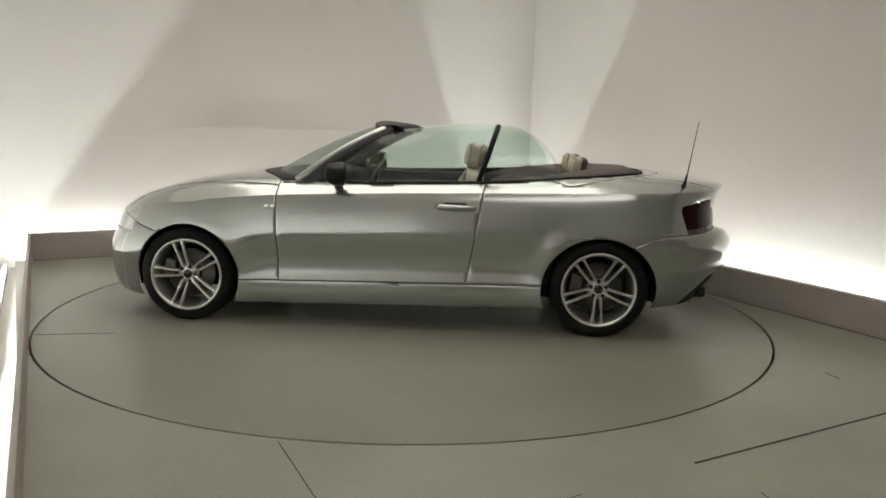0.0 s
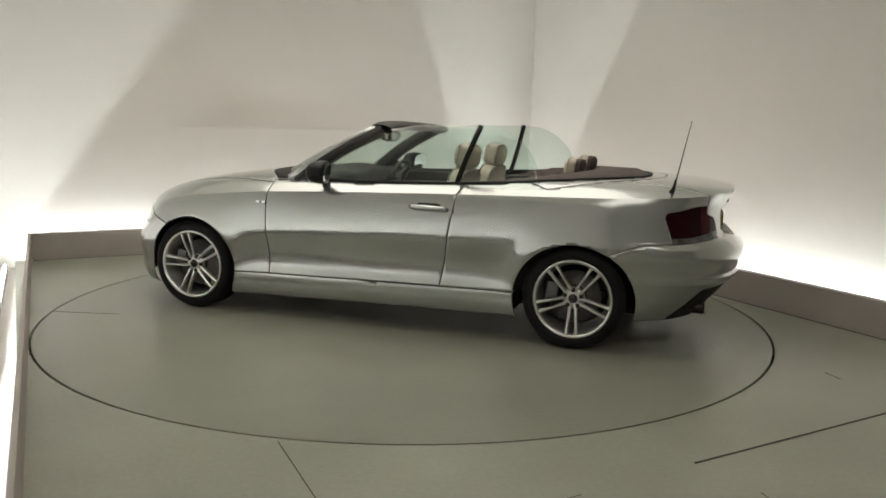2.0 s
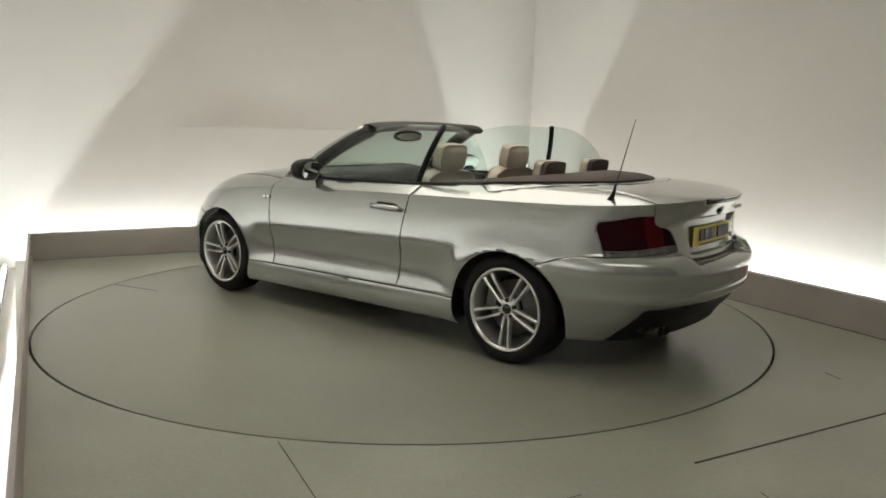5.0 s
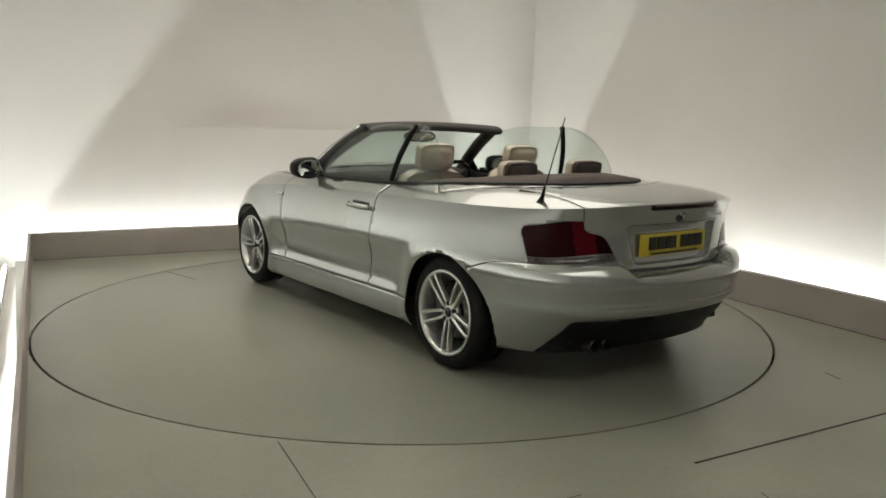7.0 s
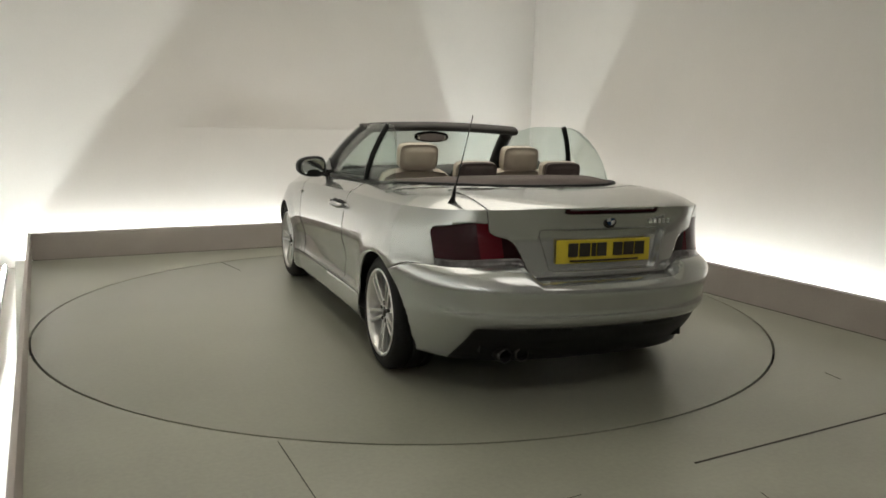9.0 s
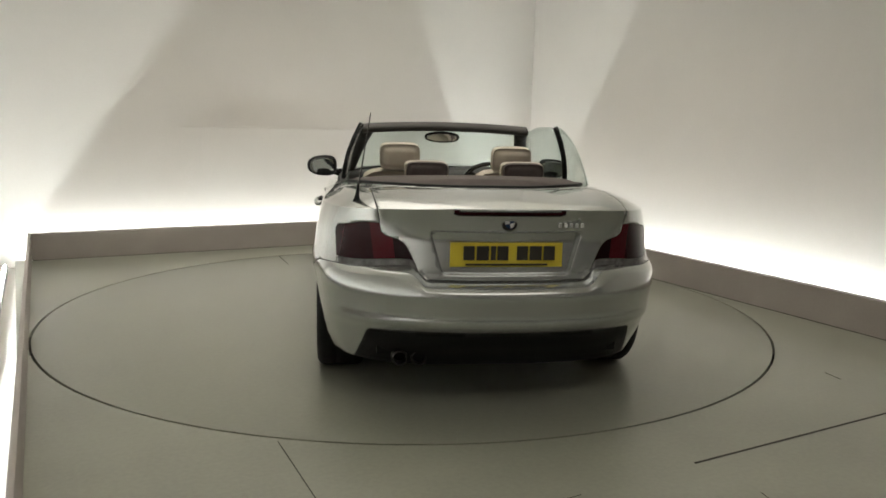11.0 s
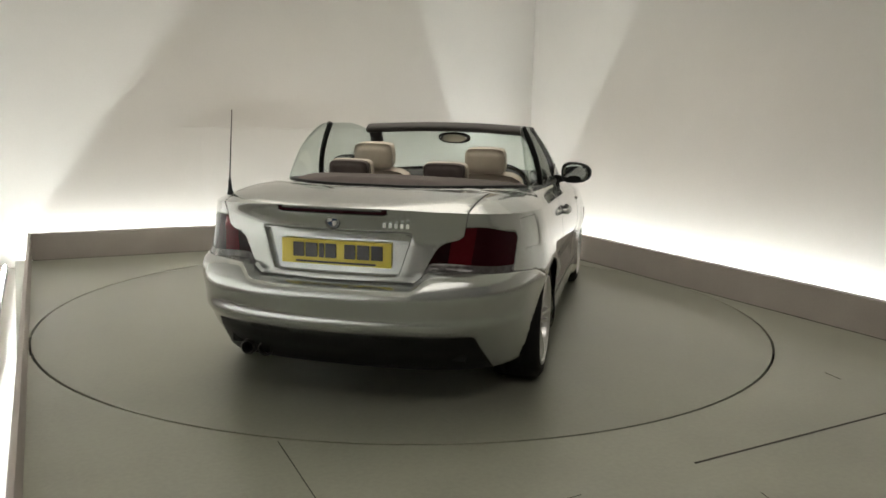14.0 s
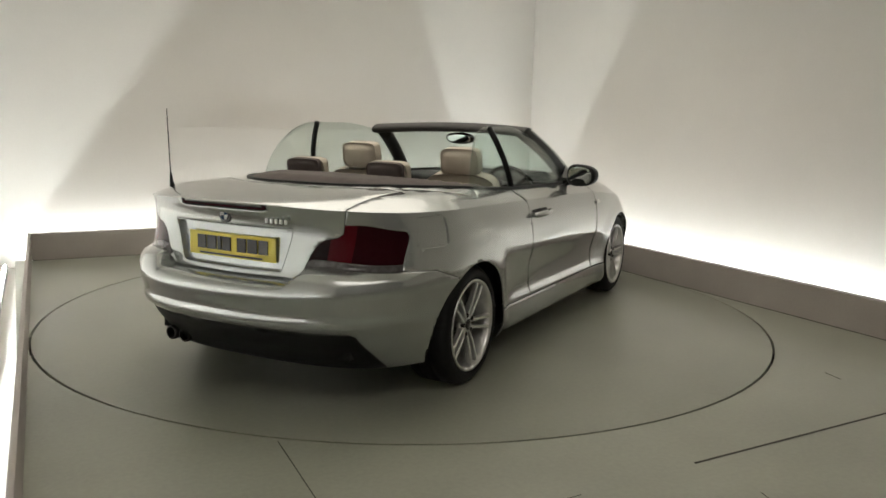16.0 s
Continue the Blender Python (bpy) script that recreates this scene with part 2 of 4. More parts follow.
def glass_material():
    """Thin tinted glass: clear straight through, with a mirror image that grows towards grazing angles."""
    m = bpy.data.materials.new("green_tinted_glass")
    m.use_nodes = True
    nt = m.node_tree
    nt.nodes.remove(nt.nodes["Principled BSDF"])
    clear = nt.nodes.new("ShaderNodeBsdfTransparent")
    clear.inputs[0].default_value = (0.895, 0.94, 0.92, 1)
    shine = nt.nodes.new("ShaderNodeBsdfGlossy")
    shine.inputs["Roughness"].default_value = 0.02
    facing = nt.nodes.new("ShaderNodeLayerWeight")
    rise = nt.nodes.new("ShaderNodeMath")
    rise.operation, rise.inputs[1].default_value = "POWER", 4.5
    nt.links.new(facing.outputs["Facing"], rise.inputs[0])
    edge = nt.nodes.new("ShaderNodeMath")
    edge.operation, edge.inputs[1].default_value, edge.inputs[2].default_value = "MULTIPLY_ADD", 0.5, 0.035
    nt.links.new(rise.outputs[0], edge.inputs[0])
    mix = nt.nodes.new("ShaderNodeMixShader")
    nt.links.new(edge.outputs[0], mix.inputs[0])
    nt.links.new(clear.outputs[0], mix.inputs[1])
    nt.links.new(shine.outputs[0], mix.inputs[2])
    nt.links.new(mix.outputs[0], nt.nodes["Material Output"].inputs["Surface"])
    return m


GLASS = glass_material()

# ---- the car's form (x ahead, y to its left, z up) ----


def curve(x, pts):
    """A smooth curve through points in rising order."""
    if x <= pts[0][0]:
        return pts[0][1]
    if x >= pts[-1][0]:
        return pts[-1][1]
    i = next(k for k in range(len(pts) - 1) if x <= pts[k + 1][0])

    def slope(k):
        if k == 0 or k == len(pts) - 1:
            a, b = (0, 1) if k == 0 else (-2, -1)
            return (pts[b][1] - pts[a][1]) / (pts[b][0] - pts[a][0])
        d0 = (pts[k][1] - pts[k - 1][1]) / (pts[k][0] - pts[k - 1][0])
        d1 = (pts[k + 1][1] - pts[k][1]) / (pts[k + 1][0] - pts[k][0])
        return 0.0 if d0 * d1 <= 0 else 2 * d0 * d1 / (d0 + d1)

    (x0, y0), (x1, y1) = pts[i], pts[i + 1]
    h = x1 - x0
    t = (x - x0) / h
    return (y0 * (1 + 2 * t) * (1 - t) ** 2 + h * slope(i) * t * (1 - t) ** 2 + y1 * t * t * (3 - 2 * t) + h * slope(i + 1) * t * t * (t - 1))


def ss(a, b, x):
    t = min(1, max(0, (x - a) / (b - a)))
    return t * t * (3 - 2 * t)


HUB = 0.303
AXLE = 1.33
WIDE = [(-1.9, 0.80), (-1.45, 0.872), (-1.15, 0.876), (-0.6, 0.868), (0.0, 0.864), (0.7, 0.862), (1.0, 0.866), (1.35, 0.862), (1.8, 0.80)]
FLANK = [(0.0, 0.945), (0.05, 0.968), (0.13, 0.978), (0.19, 0.976), (0.28, 0.973), (0.42, 0.980), (0.56, 0.994), (0.66, 1.0), (0.82, 0.991), (0.95, 0.968), (1.0, 0.952)]
HOLLOW = [(0.0, 0.0), (0.15, 0.0), (0.19, 0.001), (0.30, -0.017), (0.42, -0.024), (0.52, -0.016), (0.60, -0.002), (0.66, 0.0), (1.0, 0.0)]
CREASE = [(-2.215, 0.957), (-2.1, 0.944), (-1.95, 0.931), (-1.76, 0.921), (-0.59, 0.892), (0.7, 0.846), (1.3, 0.79), (1.7, 0.705), (2.0, 0.63)]
CROWN = [(-2.212, 0.957), (-2.1, 0.976), (-1.95, 0.994), (-1.75, 1.008), (-1.2, 1.012), (-0.6, 1.006), (0.3, 0.985), (0.94, 0.962), (1.3, 0.922), (1.72, 0.820), (1.97, 0.69), (2.02, 0.63)]
SHOULDER = [(0.0, 0.0), (0.065, 0.29), (0.13, 0.56), (0.24, 0.80), (0.5, 0.955), (1.0, 1.0)]
FOOT = [(-2.2, 0.225), (-1.95, 0.200), (-1.7, 0.192), (-1.3, 0.188), (-0.95, 0.168), (0.0, 0.152), (0.93, 0.140), (1.5, 0.155), (2.0, 0.165)]
TAIL_LID = [(0.55, -2.15), (0.64, -2.160), (0.72, -2.156), (0.80, -2.152), (0.86, -2.162), (0.91, -2.182), (0.945, -2.205), (0.97, -2.214)]
TAIL_BUMP = [(0.22, -2.08), (0.27, -2.115), (0.325, -2.165), (0.395, -2.218), (0.425, -2.262), (0.450, -2.271), (0.472, -2.266), (0.52, -2.277), (0.57, -2.290), (0.60, -2.286), (0.635, -2.266), (0.67, -2.235), (0.70, -2.205)]
NOSE = [(0.15, 2.01), (0.25, 2.055), (0.42, 2.07), (0.55, 2.06), (0.65, 2.03), (0.75, 1.97)]


def ledge(y):
    return 0.604 + 0.060 * ss(0.36, 0.44, abs(y)) - 0.024 * ss(0.46, 0.74, abs(y))


def tail_x(z, y):
    d = z - ledge(y)
    if d <= 0:
        return curve(z, TAIL_BUMP)
    shelf = curve(ledge(y), TAIL_BUMP)
    return shelf + (curve(z, TAIL_LID) - shelf) * ss(0, 0.026, d)


def half_width(x, q, z):
    w = curve(x, WIDE) * (curve(q, FLANK) + curve(q, HOLLOW) * ss(-1.02, -0.72, x) * (1 - ss(0.70, 1.05, x)))
    # the flares over the wheels push the flank out
    for hx in (-AXLE, AXLE):
        d = math.hypot(x - hx, z - HUB)
        w += (0.022 if hx < 0 else 0.016) * (1 - ss(0.36, 0.50, d)) * (1 - 0.6 * ss(0.55, 0.75, z))
    return w


REAR_A, FRONT_A = -1.45, 1.30
NQ = 44


def flank_row(q):
    """One level of the left flank, from the nose's middle to the tail's middle."""
    row = []
    n_end, n_mid = 46, 96
    for k in range(n_end):
        a = math.pi / 2 * (1 - k / n_end)
        full = 1 - ss(0.42, 0.62, 0.16 + 0.5 * q)      # the front bumper is squarer in plan than the bonnet
        reach = math.sin(a) ** (2 / (2.3 + 0.7 * full))
        x = FRONT_A + 0.7 * reach
        for _ in range(2):
            z = curve(x, FOOT) + q * (curve(x, CREASE) - curve(x, FOOT))
            x = FRONT_A + (curve(z, NOSE) - FRONT_A) * reach
        row.append(Vector((x, half_width(FRONT_A, q, z if k > 30 else 0.9) * max(0.0, math.cos(a)) ** (2 / (2.1 + 0.35 * full)), z)))
    row[0].y = 0.0
    for k in range(n_mid + 1):
        x = FRONT_A + (REAR_A - FRONT_A) * k / n_mid
        z = curve(x, FOOT) + q * (curve(x, CREASE) - curve(x, FOOT))
        row.append(Vector((x, half_width(x, q, z), z)))
    for k in range(1, n_end + 15):
        a = math.pi / 2 * k / (n_end + 14)
        z = 0.24 + 0.70 * q
        low = 1 - ss(0.63, 0.72, z)                   # the bumper is squarer in plan than the lid
        reach = math.sin(a) ** (2 / (3.35 - 0.20 * low))
        x = REAR_A - 0.75 * reach
        for _ in range(3):
            z = curve(x, FOOT) + q * (curve(x, CREASE) - curve(x, FOOT))
            base = REAR_A - (0.75 * reach)
            dx = math.hypot(base - REAR_A, 0)
            y = (half_width(REAR_A, q, z) - 0.022 * ss(0, 0.25, dx)) * max(0.0, math.cos(a)) ** (2 / (2.42 - 0.10 * low))
            # the bumper draws in towards its foot, the lid and the lamps towards the tail
            y *= 1 - 0.06 * (1 - ss(0.19, 0.44, z)) * ss(0.05, 0.40, dx) - (0.050 - 0.030 * low) * ss(0.05, 0.60, dx)
            x = REAR_A + (tail_x(z, y) - REAR_A) * reach
        row.append(Vector((x, y, z)))
    row[-1].y = 0.0
    return row


def body_surface():
    """The whole outer skin: the flanks round nose and tail, and the top between the two shoulder creases."""
    bm = bmesh.new()
    rows = [flank_row(k / (NQ - 1)) for k in range(NQ)]
    grid = {}
    count = len(rows[0])
    for side in (1, -1):
        for j, row in enumerate(rows):
            for i, p in enumerate(row):
                middle = i in (0, count - 1)
                if side < 0 and middle:
                    grid[side, j, i] = grid[1, j, i]
                else:
                    grid[side, j, i] = bm.verts.new((p.x, side * p.y, p.z))
        for j in range(NQ - 1):
            for i in range(count - 1):
                f = [grid[side, j, i], grid[side, j, i + 1], grid[side, j + 1, i + 1], grid[side, j + 1, i]]
                bm.faces.new(f if side < 0 else f[::-1])
    # the top
    steps = [-1, -0.97, -0.935, -0.9, -0.86, -0.81, -0.74, -0.66, -0.56, -0.45, -0.3, -0.15, 0]
    steps = steps + [-s for s in steps[-2::-1]]
    lines = []
    for i in range(1, count - 1):
        p = rows[-1][i]
        rise = curve(p.x, CROWN) - p.z
        line = []
        for s in steps:
            if s == -1:
                line.append(grid[-1, NQ - 1, i])
            elif s == 1:
                line.append(grid[1, NQ - 1, i])
            else:
                line.append(bm.verts.new((p.x, s * p.y, p.z + rise * curve(1 - abs(s), SHOULDER))))
        lines.append(line)
    for a, b in zip(lines, lines[1:]):
        for k in range(len(steps) - 1):
            bm.faces.new((a[k + 1], a[k], b[k], b[k + 1])[::-1])
    for end, line in ((0, lines[0]), (count - 1, lines[-1])):
        tip = grid[1, NQ - 1, end]
        for k in range(len(steps) - 1):
            bm.faces.new((line[k], line[k + 1], tip))
    bmesh.ops.recalc_face_normals(bm, faces=bm.faces)
    for side in (1, -1):                      # the shoulder is a sharp fold
        for i in range(count - 1):
            a, b = grid[side, NQ - 1, i], grid[side, NQ - 1, i + 1]
            e = bm.edges.get((a, b))
            if e is not None and e.verts[0].co.x < 1.25:
                e.smooth = False
    return bm


def cut(bm, f, where):
    """Cuts the faces whose middle lies in where along the line f = 0."""
    faces = [fc for fc in bm.faces if where(fc.calc_center_median())]
    verts = {v for fc in faces for v in fc.verts}
    val = {v: f(v.co) for v in verts}
    on = set()
    edges = {e for fc in faces for e in fc.edges}
    for e in edges:                          # vertices that are near the line move onto it
        a, b = e.verts
        if a in on or b in on or val[a] * val[b] >= 0:
            continue
        t = val[a] / (val[a] - val[b])
        if t < 0.16:
            a.co = a.co.lerp(b.co, t)
            val[a] = 0.0
            on.add(a)
        elif t > 0.84:
            b.co = a.co.lerp(b.co, t)
            val[b] = 0.0
            on.add(b)
    for e in list(edges):
        a, b = e.verts
        if a in on or b in on or val[a] * val[b] >= 0:
            continue
        t = val[a] / (val[a] - val[b])
        _, v = bmesh.utils.edge_split(e, a, t)
        val[v] = 0.0
        on.add(v)
    for fc in faces:
        if not fc.is_valid:
            continue
        zs = [v for v in fc.verts if v in on]
        if len(zs) == 2 and not any(zs[1] in e.verts for e in zs[0].link_edges):
            bmesh.utils.face_split(fc, zs[0], zs[1])


def arch(c, front):
    hx, rx, rz = (AXLE - 0.010, 0.340, 0.346) if front else (-AXLE, 0.362, 0.340)
    return ((c.x - hx) / rx) ** 2 + ((c.z - HUB + 0.004) / rz) ** 2 - 1


def opening(c):
    """The cockpit's edge."""
    if c.x < -0.35:
        return (abs(c.x + 0.35) / 1.33) ** 2.5 + (abs(c.y) / 0.735) ** 2.5 - 1
    side = abs(c.y) - (0.735 - 0.045 * ss(0.1, 0.7, c.x))
    return max(side, c.x - (0.90 - 0.55 * (abs(c.y) / 0.7) ** 2.2)) if c.x > 0.2 else side


def roof_frame(c):
    """The silver rim round the folded roof; its arms run in to the cockpit's edge."""
    wide = 0.875 * max(0.0, 1 - (abs(c.x + 0.35) / 1.44) ** 2.3) ** (1 / 2.3)
    return abs(c.y) - wide + 0.15 * ss(-1.16, -0.96, c.x)


def cowl(c):
    """The wiper bay between the bonnet and the windscreen."""
    return max(c.x - (1.00 - 0.27 * (abs(c.y) / 0.69) ** 2.2), abs(c.y) - 0.695)


def door_front(c):
    return c.x - (0.722 + 0.025 * (c.z - 0.30))


def door_rear(c):
    return c.x + 0.492 + 0.165 * (c.z - 0.31)


def door_foot(c):
    return c.z - (0.306 - 0.016 * c.x)


def lamp_inner(z):
    return curve(z, [(0.60, 0.385), (0.695, 0.415), (0.76, 0.446), (0.795, 0.470), (0.808, 0.495), (0.822, 0.550), (0.84, 0.566), (0.90, 0.575), (1.0, 0.60)])


def lamp_outer(c):
    return c.x - (-1.872 + 0.36 * (c.z - 0.68))


def lamp_top(c):
    return c.z - (0.876 - 0.036 * ss(0.62, 0.78, abs(c.y)))


def lamp_edge(c, r=0.035):
    """The lamp's outer and upper edges, with a rounded corner."""
    a, b = lamp_outer(c) + r, lamp_top(c) + r
    return math.hypot(a, b) - r if a > 0 and b > 0 else max(a, b) - r


def lamp_strip(c):
    return c.z - (ledge(c.y) + 0.056)


def lid_side(c):
    return abs(c.y) - lamp_inner(c.z)


def bumper_split(c):
    return c.z - (ledge(c.y) + 0.023 - 0.08 * max(0.0, c.x + 1.86) - 0.26 * max(0.0, c.x + 1.70))


def valance(c):
    return max(c.z - 0.402 + 0.02 * abs(c.y), abs(c.y) - 0.620 - 0.28 * (0.40 - c.z))


def recess(c, grow=0.0):
    w = 0.290 + 0.055 * (c.z - 0.665) / 0.18
    return max(abs(c.y) - w - grow, c.z - 0.842 - grow, 0.662 - grow - c.z)


def flap(c):
    return max(abs(c.x + 1.69) - 0.088, abs(c.z - 0.828) - 0.070)


def nose_line(c):
    """The seam that runs from the bonnet's front edge back to the wheel arch."""
    return c.z - (0.600 + 0.27 * (c.x - 1.55))


def nose_lamp(c):
    return max(1.70 - c.x, nose_line(c), 0.575 - c.z, 0.42 - abs(c.y))


body = body_surface()
flank_low = lambda c: c.z < 0.75
rear = lambda c: c.x < -1.55
for front in (False, True):
    cut(body, lambda c: arch(c, front), lambda c: abs(c.y) > 0.6 and c.z < 0.75)
cut(body, opening, lambda c: -1.9 < c.x < 1.1 and c.z > 0.85 and abs(c.y) < 0.82)
cut(body, roof_frame, lambda c: -1.95 < c.x < -0.94 and c.z > 0.88)
cut(body, cowl, lambda c: 0.45 < c.x < 1.15 and c.z > 0.86)
for f in (door_front, door_rear):
    cut(body, f, lambda c: abs(c.y) > 0.6 and -0.9 < c.x < 1.0)
cut(body, door_foot, lambda c: abs(c.y) > 0.6 and -1.1 < c.x < 1.1 and c.z < 0.45)
cut(body, bumper_split, lambda c: c.x < -1.5 and c.z < 0.8)
cut(body, lamp_edge, lambda c: c.x < -1.7 and abs(c.y) > 0.5 and 0.64 < c.z < 0.93)
cut(body, lid_side, lambda c: c.x < -1.62 and c.z > 0.60 and abs(c.y) < 0.75)
cut(body, lamp_strip, lambda c: c.x < -1.80 and abs(c.y) > 0.38 and 0.64 < c.z < 0.8)
for y0 in (0.505, 0.60):
    cut(body, lambda c: abs(c.y) - y0 - 0.12 * (c.z - 0.74), lambda c: c.x < -1.80 and 0.40 < abs(c.y) < 0.72 and 0.69 < c.z < 0.9)
cut(body, lambda c: max(abs(c.y) - 0.252, abs(c.z - 0.9405) - 0.0095), lambda c: c.x < -2.05 and abs(c.y) < 0.35 and 0.91 < c.z < 0.958)
cut(body, valance, lambda c: c.x < -1.8 and c.z < 0.45)
cut(body, lambda c: recess(c, 0.008), lambda c: c.x < -2.0 and abs(c.y) < 0.5 and 0.6 < c.z < 0.92)
cut(body, recess, lambda c: c.x < -2.0 and abs(c.y) < 0.45 and 0.62 < c.z < 0.9)
cut(body, flap, lambda c: -1.9 < c.x < -1.4 and c.y < -0.6 and 0.7 < c.z < 0.918)
cut(body, nose_lamp, lambda c: c.x > 1.4 and c.z < 0.8)
cut(body, lambda c: abs(c.y) - (0.73 - 0.16 * (c.x - 0.8)), lambda c: c.x > 0.6 and c.z > 0.62)
cut(body, nose_line, lambda c: c.x > 1.4 and 0.5 < c.z < 0.8)
for v in body.verts:                          # the number plate sits in a shallow recess
    if v.co.x < -2.0 and recess(v.co) < 1e-4 and abs(v.co.y) < 0.40:
        v.co.x += 0.024


def panel_of(c):
    side = 1 if c.y > 0 else -1
    if opening(c) < 0 and c.z > 0.86:
        return None
    if abs(c.y) > 0.6 and c.z < 0.72 and (arch(c, True) < 0 or arch(c, False) < 0):
        return None
    if c.x < -1.55:
        if bumper_split(c) < 0:
            return ("rear_valance", 0) if valance(c) < 0 and c.x < -1.75 else ("rear_bumper", 0)
        if lamp_edge(c) < 0 and lid_side(c) > 0 and c.z < 0.9:
            if lamp_strip(c) < 0:
                return ("reversing_light", side)
            s = abs(c.y) - 0.12 * (c.z - 0.74)
            return ("tail_light", side) if s > 0.60 else ("brake_chamber", side) if s > 0.505 else ("inner_light", side)
        if c.x < -2.0 and recess(c, 0.008) < 0:
            return ("plate_recess", 0)
        if abs(c.y) < 0.252 and abs(c.z - 0.9405) < 0.0095 and c.x < -2.05:
            return ("brake_light", 0)
        if flap(c) < 0 and c.y < -0.6:
            return ("fuel_flap", side)
    if c.z > 0.88 and c.x < -0.96 and roof_frame(c) < 0:
        return ("roof_cover_frame", 0)
    if c.x < -1.6 and lid_side(c) < 0:
        return ("boot_lid", 0)
    if c.x > 0.60 and c.z > 0.86 and cowl(c) < 0:
        return ("cowl", 0)
    if door_rear(c) < 0:
        return ("rear_wing", side) if door_foot(c) > 0 or c.x < -1.2 else ("sill", side)
    if door_front(c) < 0:
        return ("door", side) if door_foot(c) > 0 else ("sill", side)
    if c.x < 1.2 and door_foot(c) < 0:
        return ("sill", side)
    if c.x > 1.45 and nose_lamp(c) < 0:
        return ("headlight", side)
    if c.x > 1.45 and nose_line(c) < 0:
        return ("front_bumper", 0)
    if c.z > 0.62 and abs(c.y) < 0.73 - 0.16 * (c.x - 0.8):
        return ("bonnet", 0)
    return ("front_wing", side)


def split_panels(bm):
    kinds = {}
    for f in bm.faces:
        kinds.setdefault(panel_of(f.calc_center_median()), []).append(f.index)
    kinds.pop(None, None)
    out = {}
    for key, wanted in kinds.items():
        wanted = set(wanted)
        piece = bm.copy()
        piece.faces.ensure_lookup_table()
        bmesh.ops.delete(piece, geom=[f for f in piece.faces if f.index not in wanted], context="FACES")
        out[key] = piece
    return out


body.faces.index_update()
panels = split_panels(body)
body.free()

car = thing("car", "silver metallic open-top convertible with beige seats on the turntable", "car")
PANEL_LOOK = {"rear_valance": (PLASTIC, "black plastic lower bumper insert"), "tail_light": (RED_LENS, "dark red tail light lens"), "reversing_light": (CLEAR_LENS, "clear lens strip below the tail light"),
              "brake_chamber": (RED_INNER, "brighter red chamber of the tail light"), "inner_light": (RED_DEEP, "blackish red inner arm of the tail light"),
              "cowl": (PLASTIC, "black plastic wiper bay"), "brake_light": (RED_LENS, "narrow red brake light strip"), "headlight": (LAMP_GREY, "clear headlight lens")}
panel_obs = {}
for key, piece in sorted(panels.items()):
    mat, label = PANEL_LOOK.get(key[0], (PAINT, ""))
    thin = 0.0018 if key[0] in ("rear_bumper", "rear_wing") else 0.0014 if "light" in key[0] else 0.0032
    if key[0] in ("brake_chamber", "inner_light", "tail_light", "fuel_flap"):
        thin = 0.0
        for v in piece.verts:
            v.co += v.normal * 0.003
    elif key[0] == "plate_recess":
        thin = 0.0
        for v in piece.verts:
            v.co.x -= 0.003
    if thin:
        r = bmesh.ops.inset_region(piece, faces=piece.faces[:], use_boundary=True, use_even_offset=False, thickness=thin, depth=0.004)
        for f in r["faces"]:
            c = f.calc_center_median()
            f.material_index = 0 if key[0] == "boot_lid" and c.x < -2.0 and recess(c, 0.03) < 0 or key == ("rear_wing", -1) and flap(c) < 0.012 else 1
    panel_obs[key] = part(key[0], piece, [mat, SEAM], car, label, smooth=key[0] != "plate_recess")

# ---- details of the skin ----


def rounded(bm, bevel, seg=3):
    bmesh.ops.bevel(bm, geom=bm.edges[:], offset=bevel, segments=seg, profile=0.5, affect="EDGES")
    return bm


def soft_box(x0, x1, y0, y1, z0, z1, r, seg=3):
    return rounded(box(x0, x1, y0, y1, z0, z1), r, seg)


def path_tube(points, r, n=10):
    """A round bar through points."""
    bm = bmesh.new()
    rings = []
    pts = [Vector(p) for p in points]
    for i, p in enumerate(pts):
        d = (pts[min(i + 1, len(pts) - 1)] - pts[max(i - 1, 0)]).normalized()
        m = Matrix.Translation(p) @ d.to_track_quat("Z", "Y").to_matrix().to_4x4()
        rr = r[i] if isinstance(r, (list, tuple)) else r
        rings.append([bm.verts.new(m @ Vector((rr * math.cos(2 * math.pi * k / n), rr * math.sin(2 * math.pi * k / n), 0))) for k in range(n)])
    for a, b in zip(rings, rings[1:]):
        for k in range(n):
            bm.faces.new((a[k], a[(k + 1) % n], b[(k + 1) % n], b[k]))
    bm.faces.new(rings[0][::-1])
    bm.faces.new(rings[-1])
    bmesh.ops.recalc_face_normals(bm, faces=bm.faces)
    return bm


def sheet(fn, nu, nv, thick=0.0):
    """A sheet from fn(u, v), u and v from 0 to 1, given a thickness along its normals."""
    bm = bmesh.new()
    g = [[bm.verts.new(fn(i / nu, j / nv)) for j in range(nv + 1)] for i in range(nu + 1)]
    for i in range(nu):
        for j in range(nv):
            bm.faces.new((g[i][j], g[i + 1][j], g[i + 1][j + 1], g[i][j + 1]))
    bmesh.ops.recalc_face_normals(bm, faces=bm.faces)
    if thick:
        bmesh.ops.solidify(bm, geom=bm.faces[:], thickness=thick)
        bmesh.ops.recalc_face_normals(bm, faces=bm.faces)
    return bm


lid = panel_obs["boot_lid", 0]
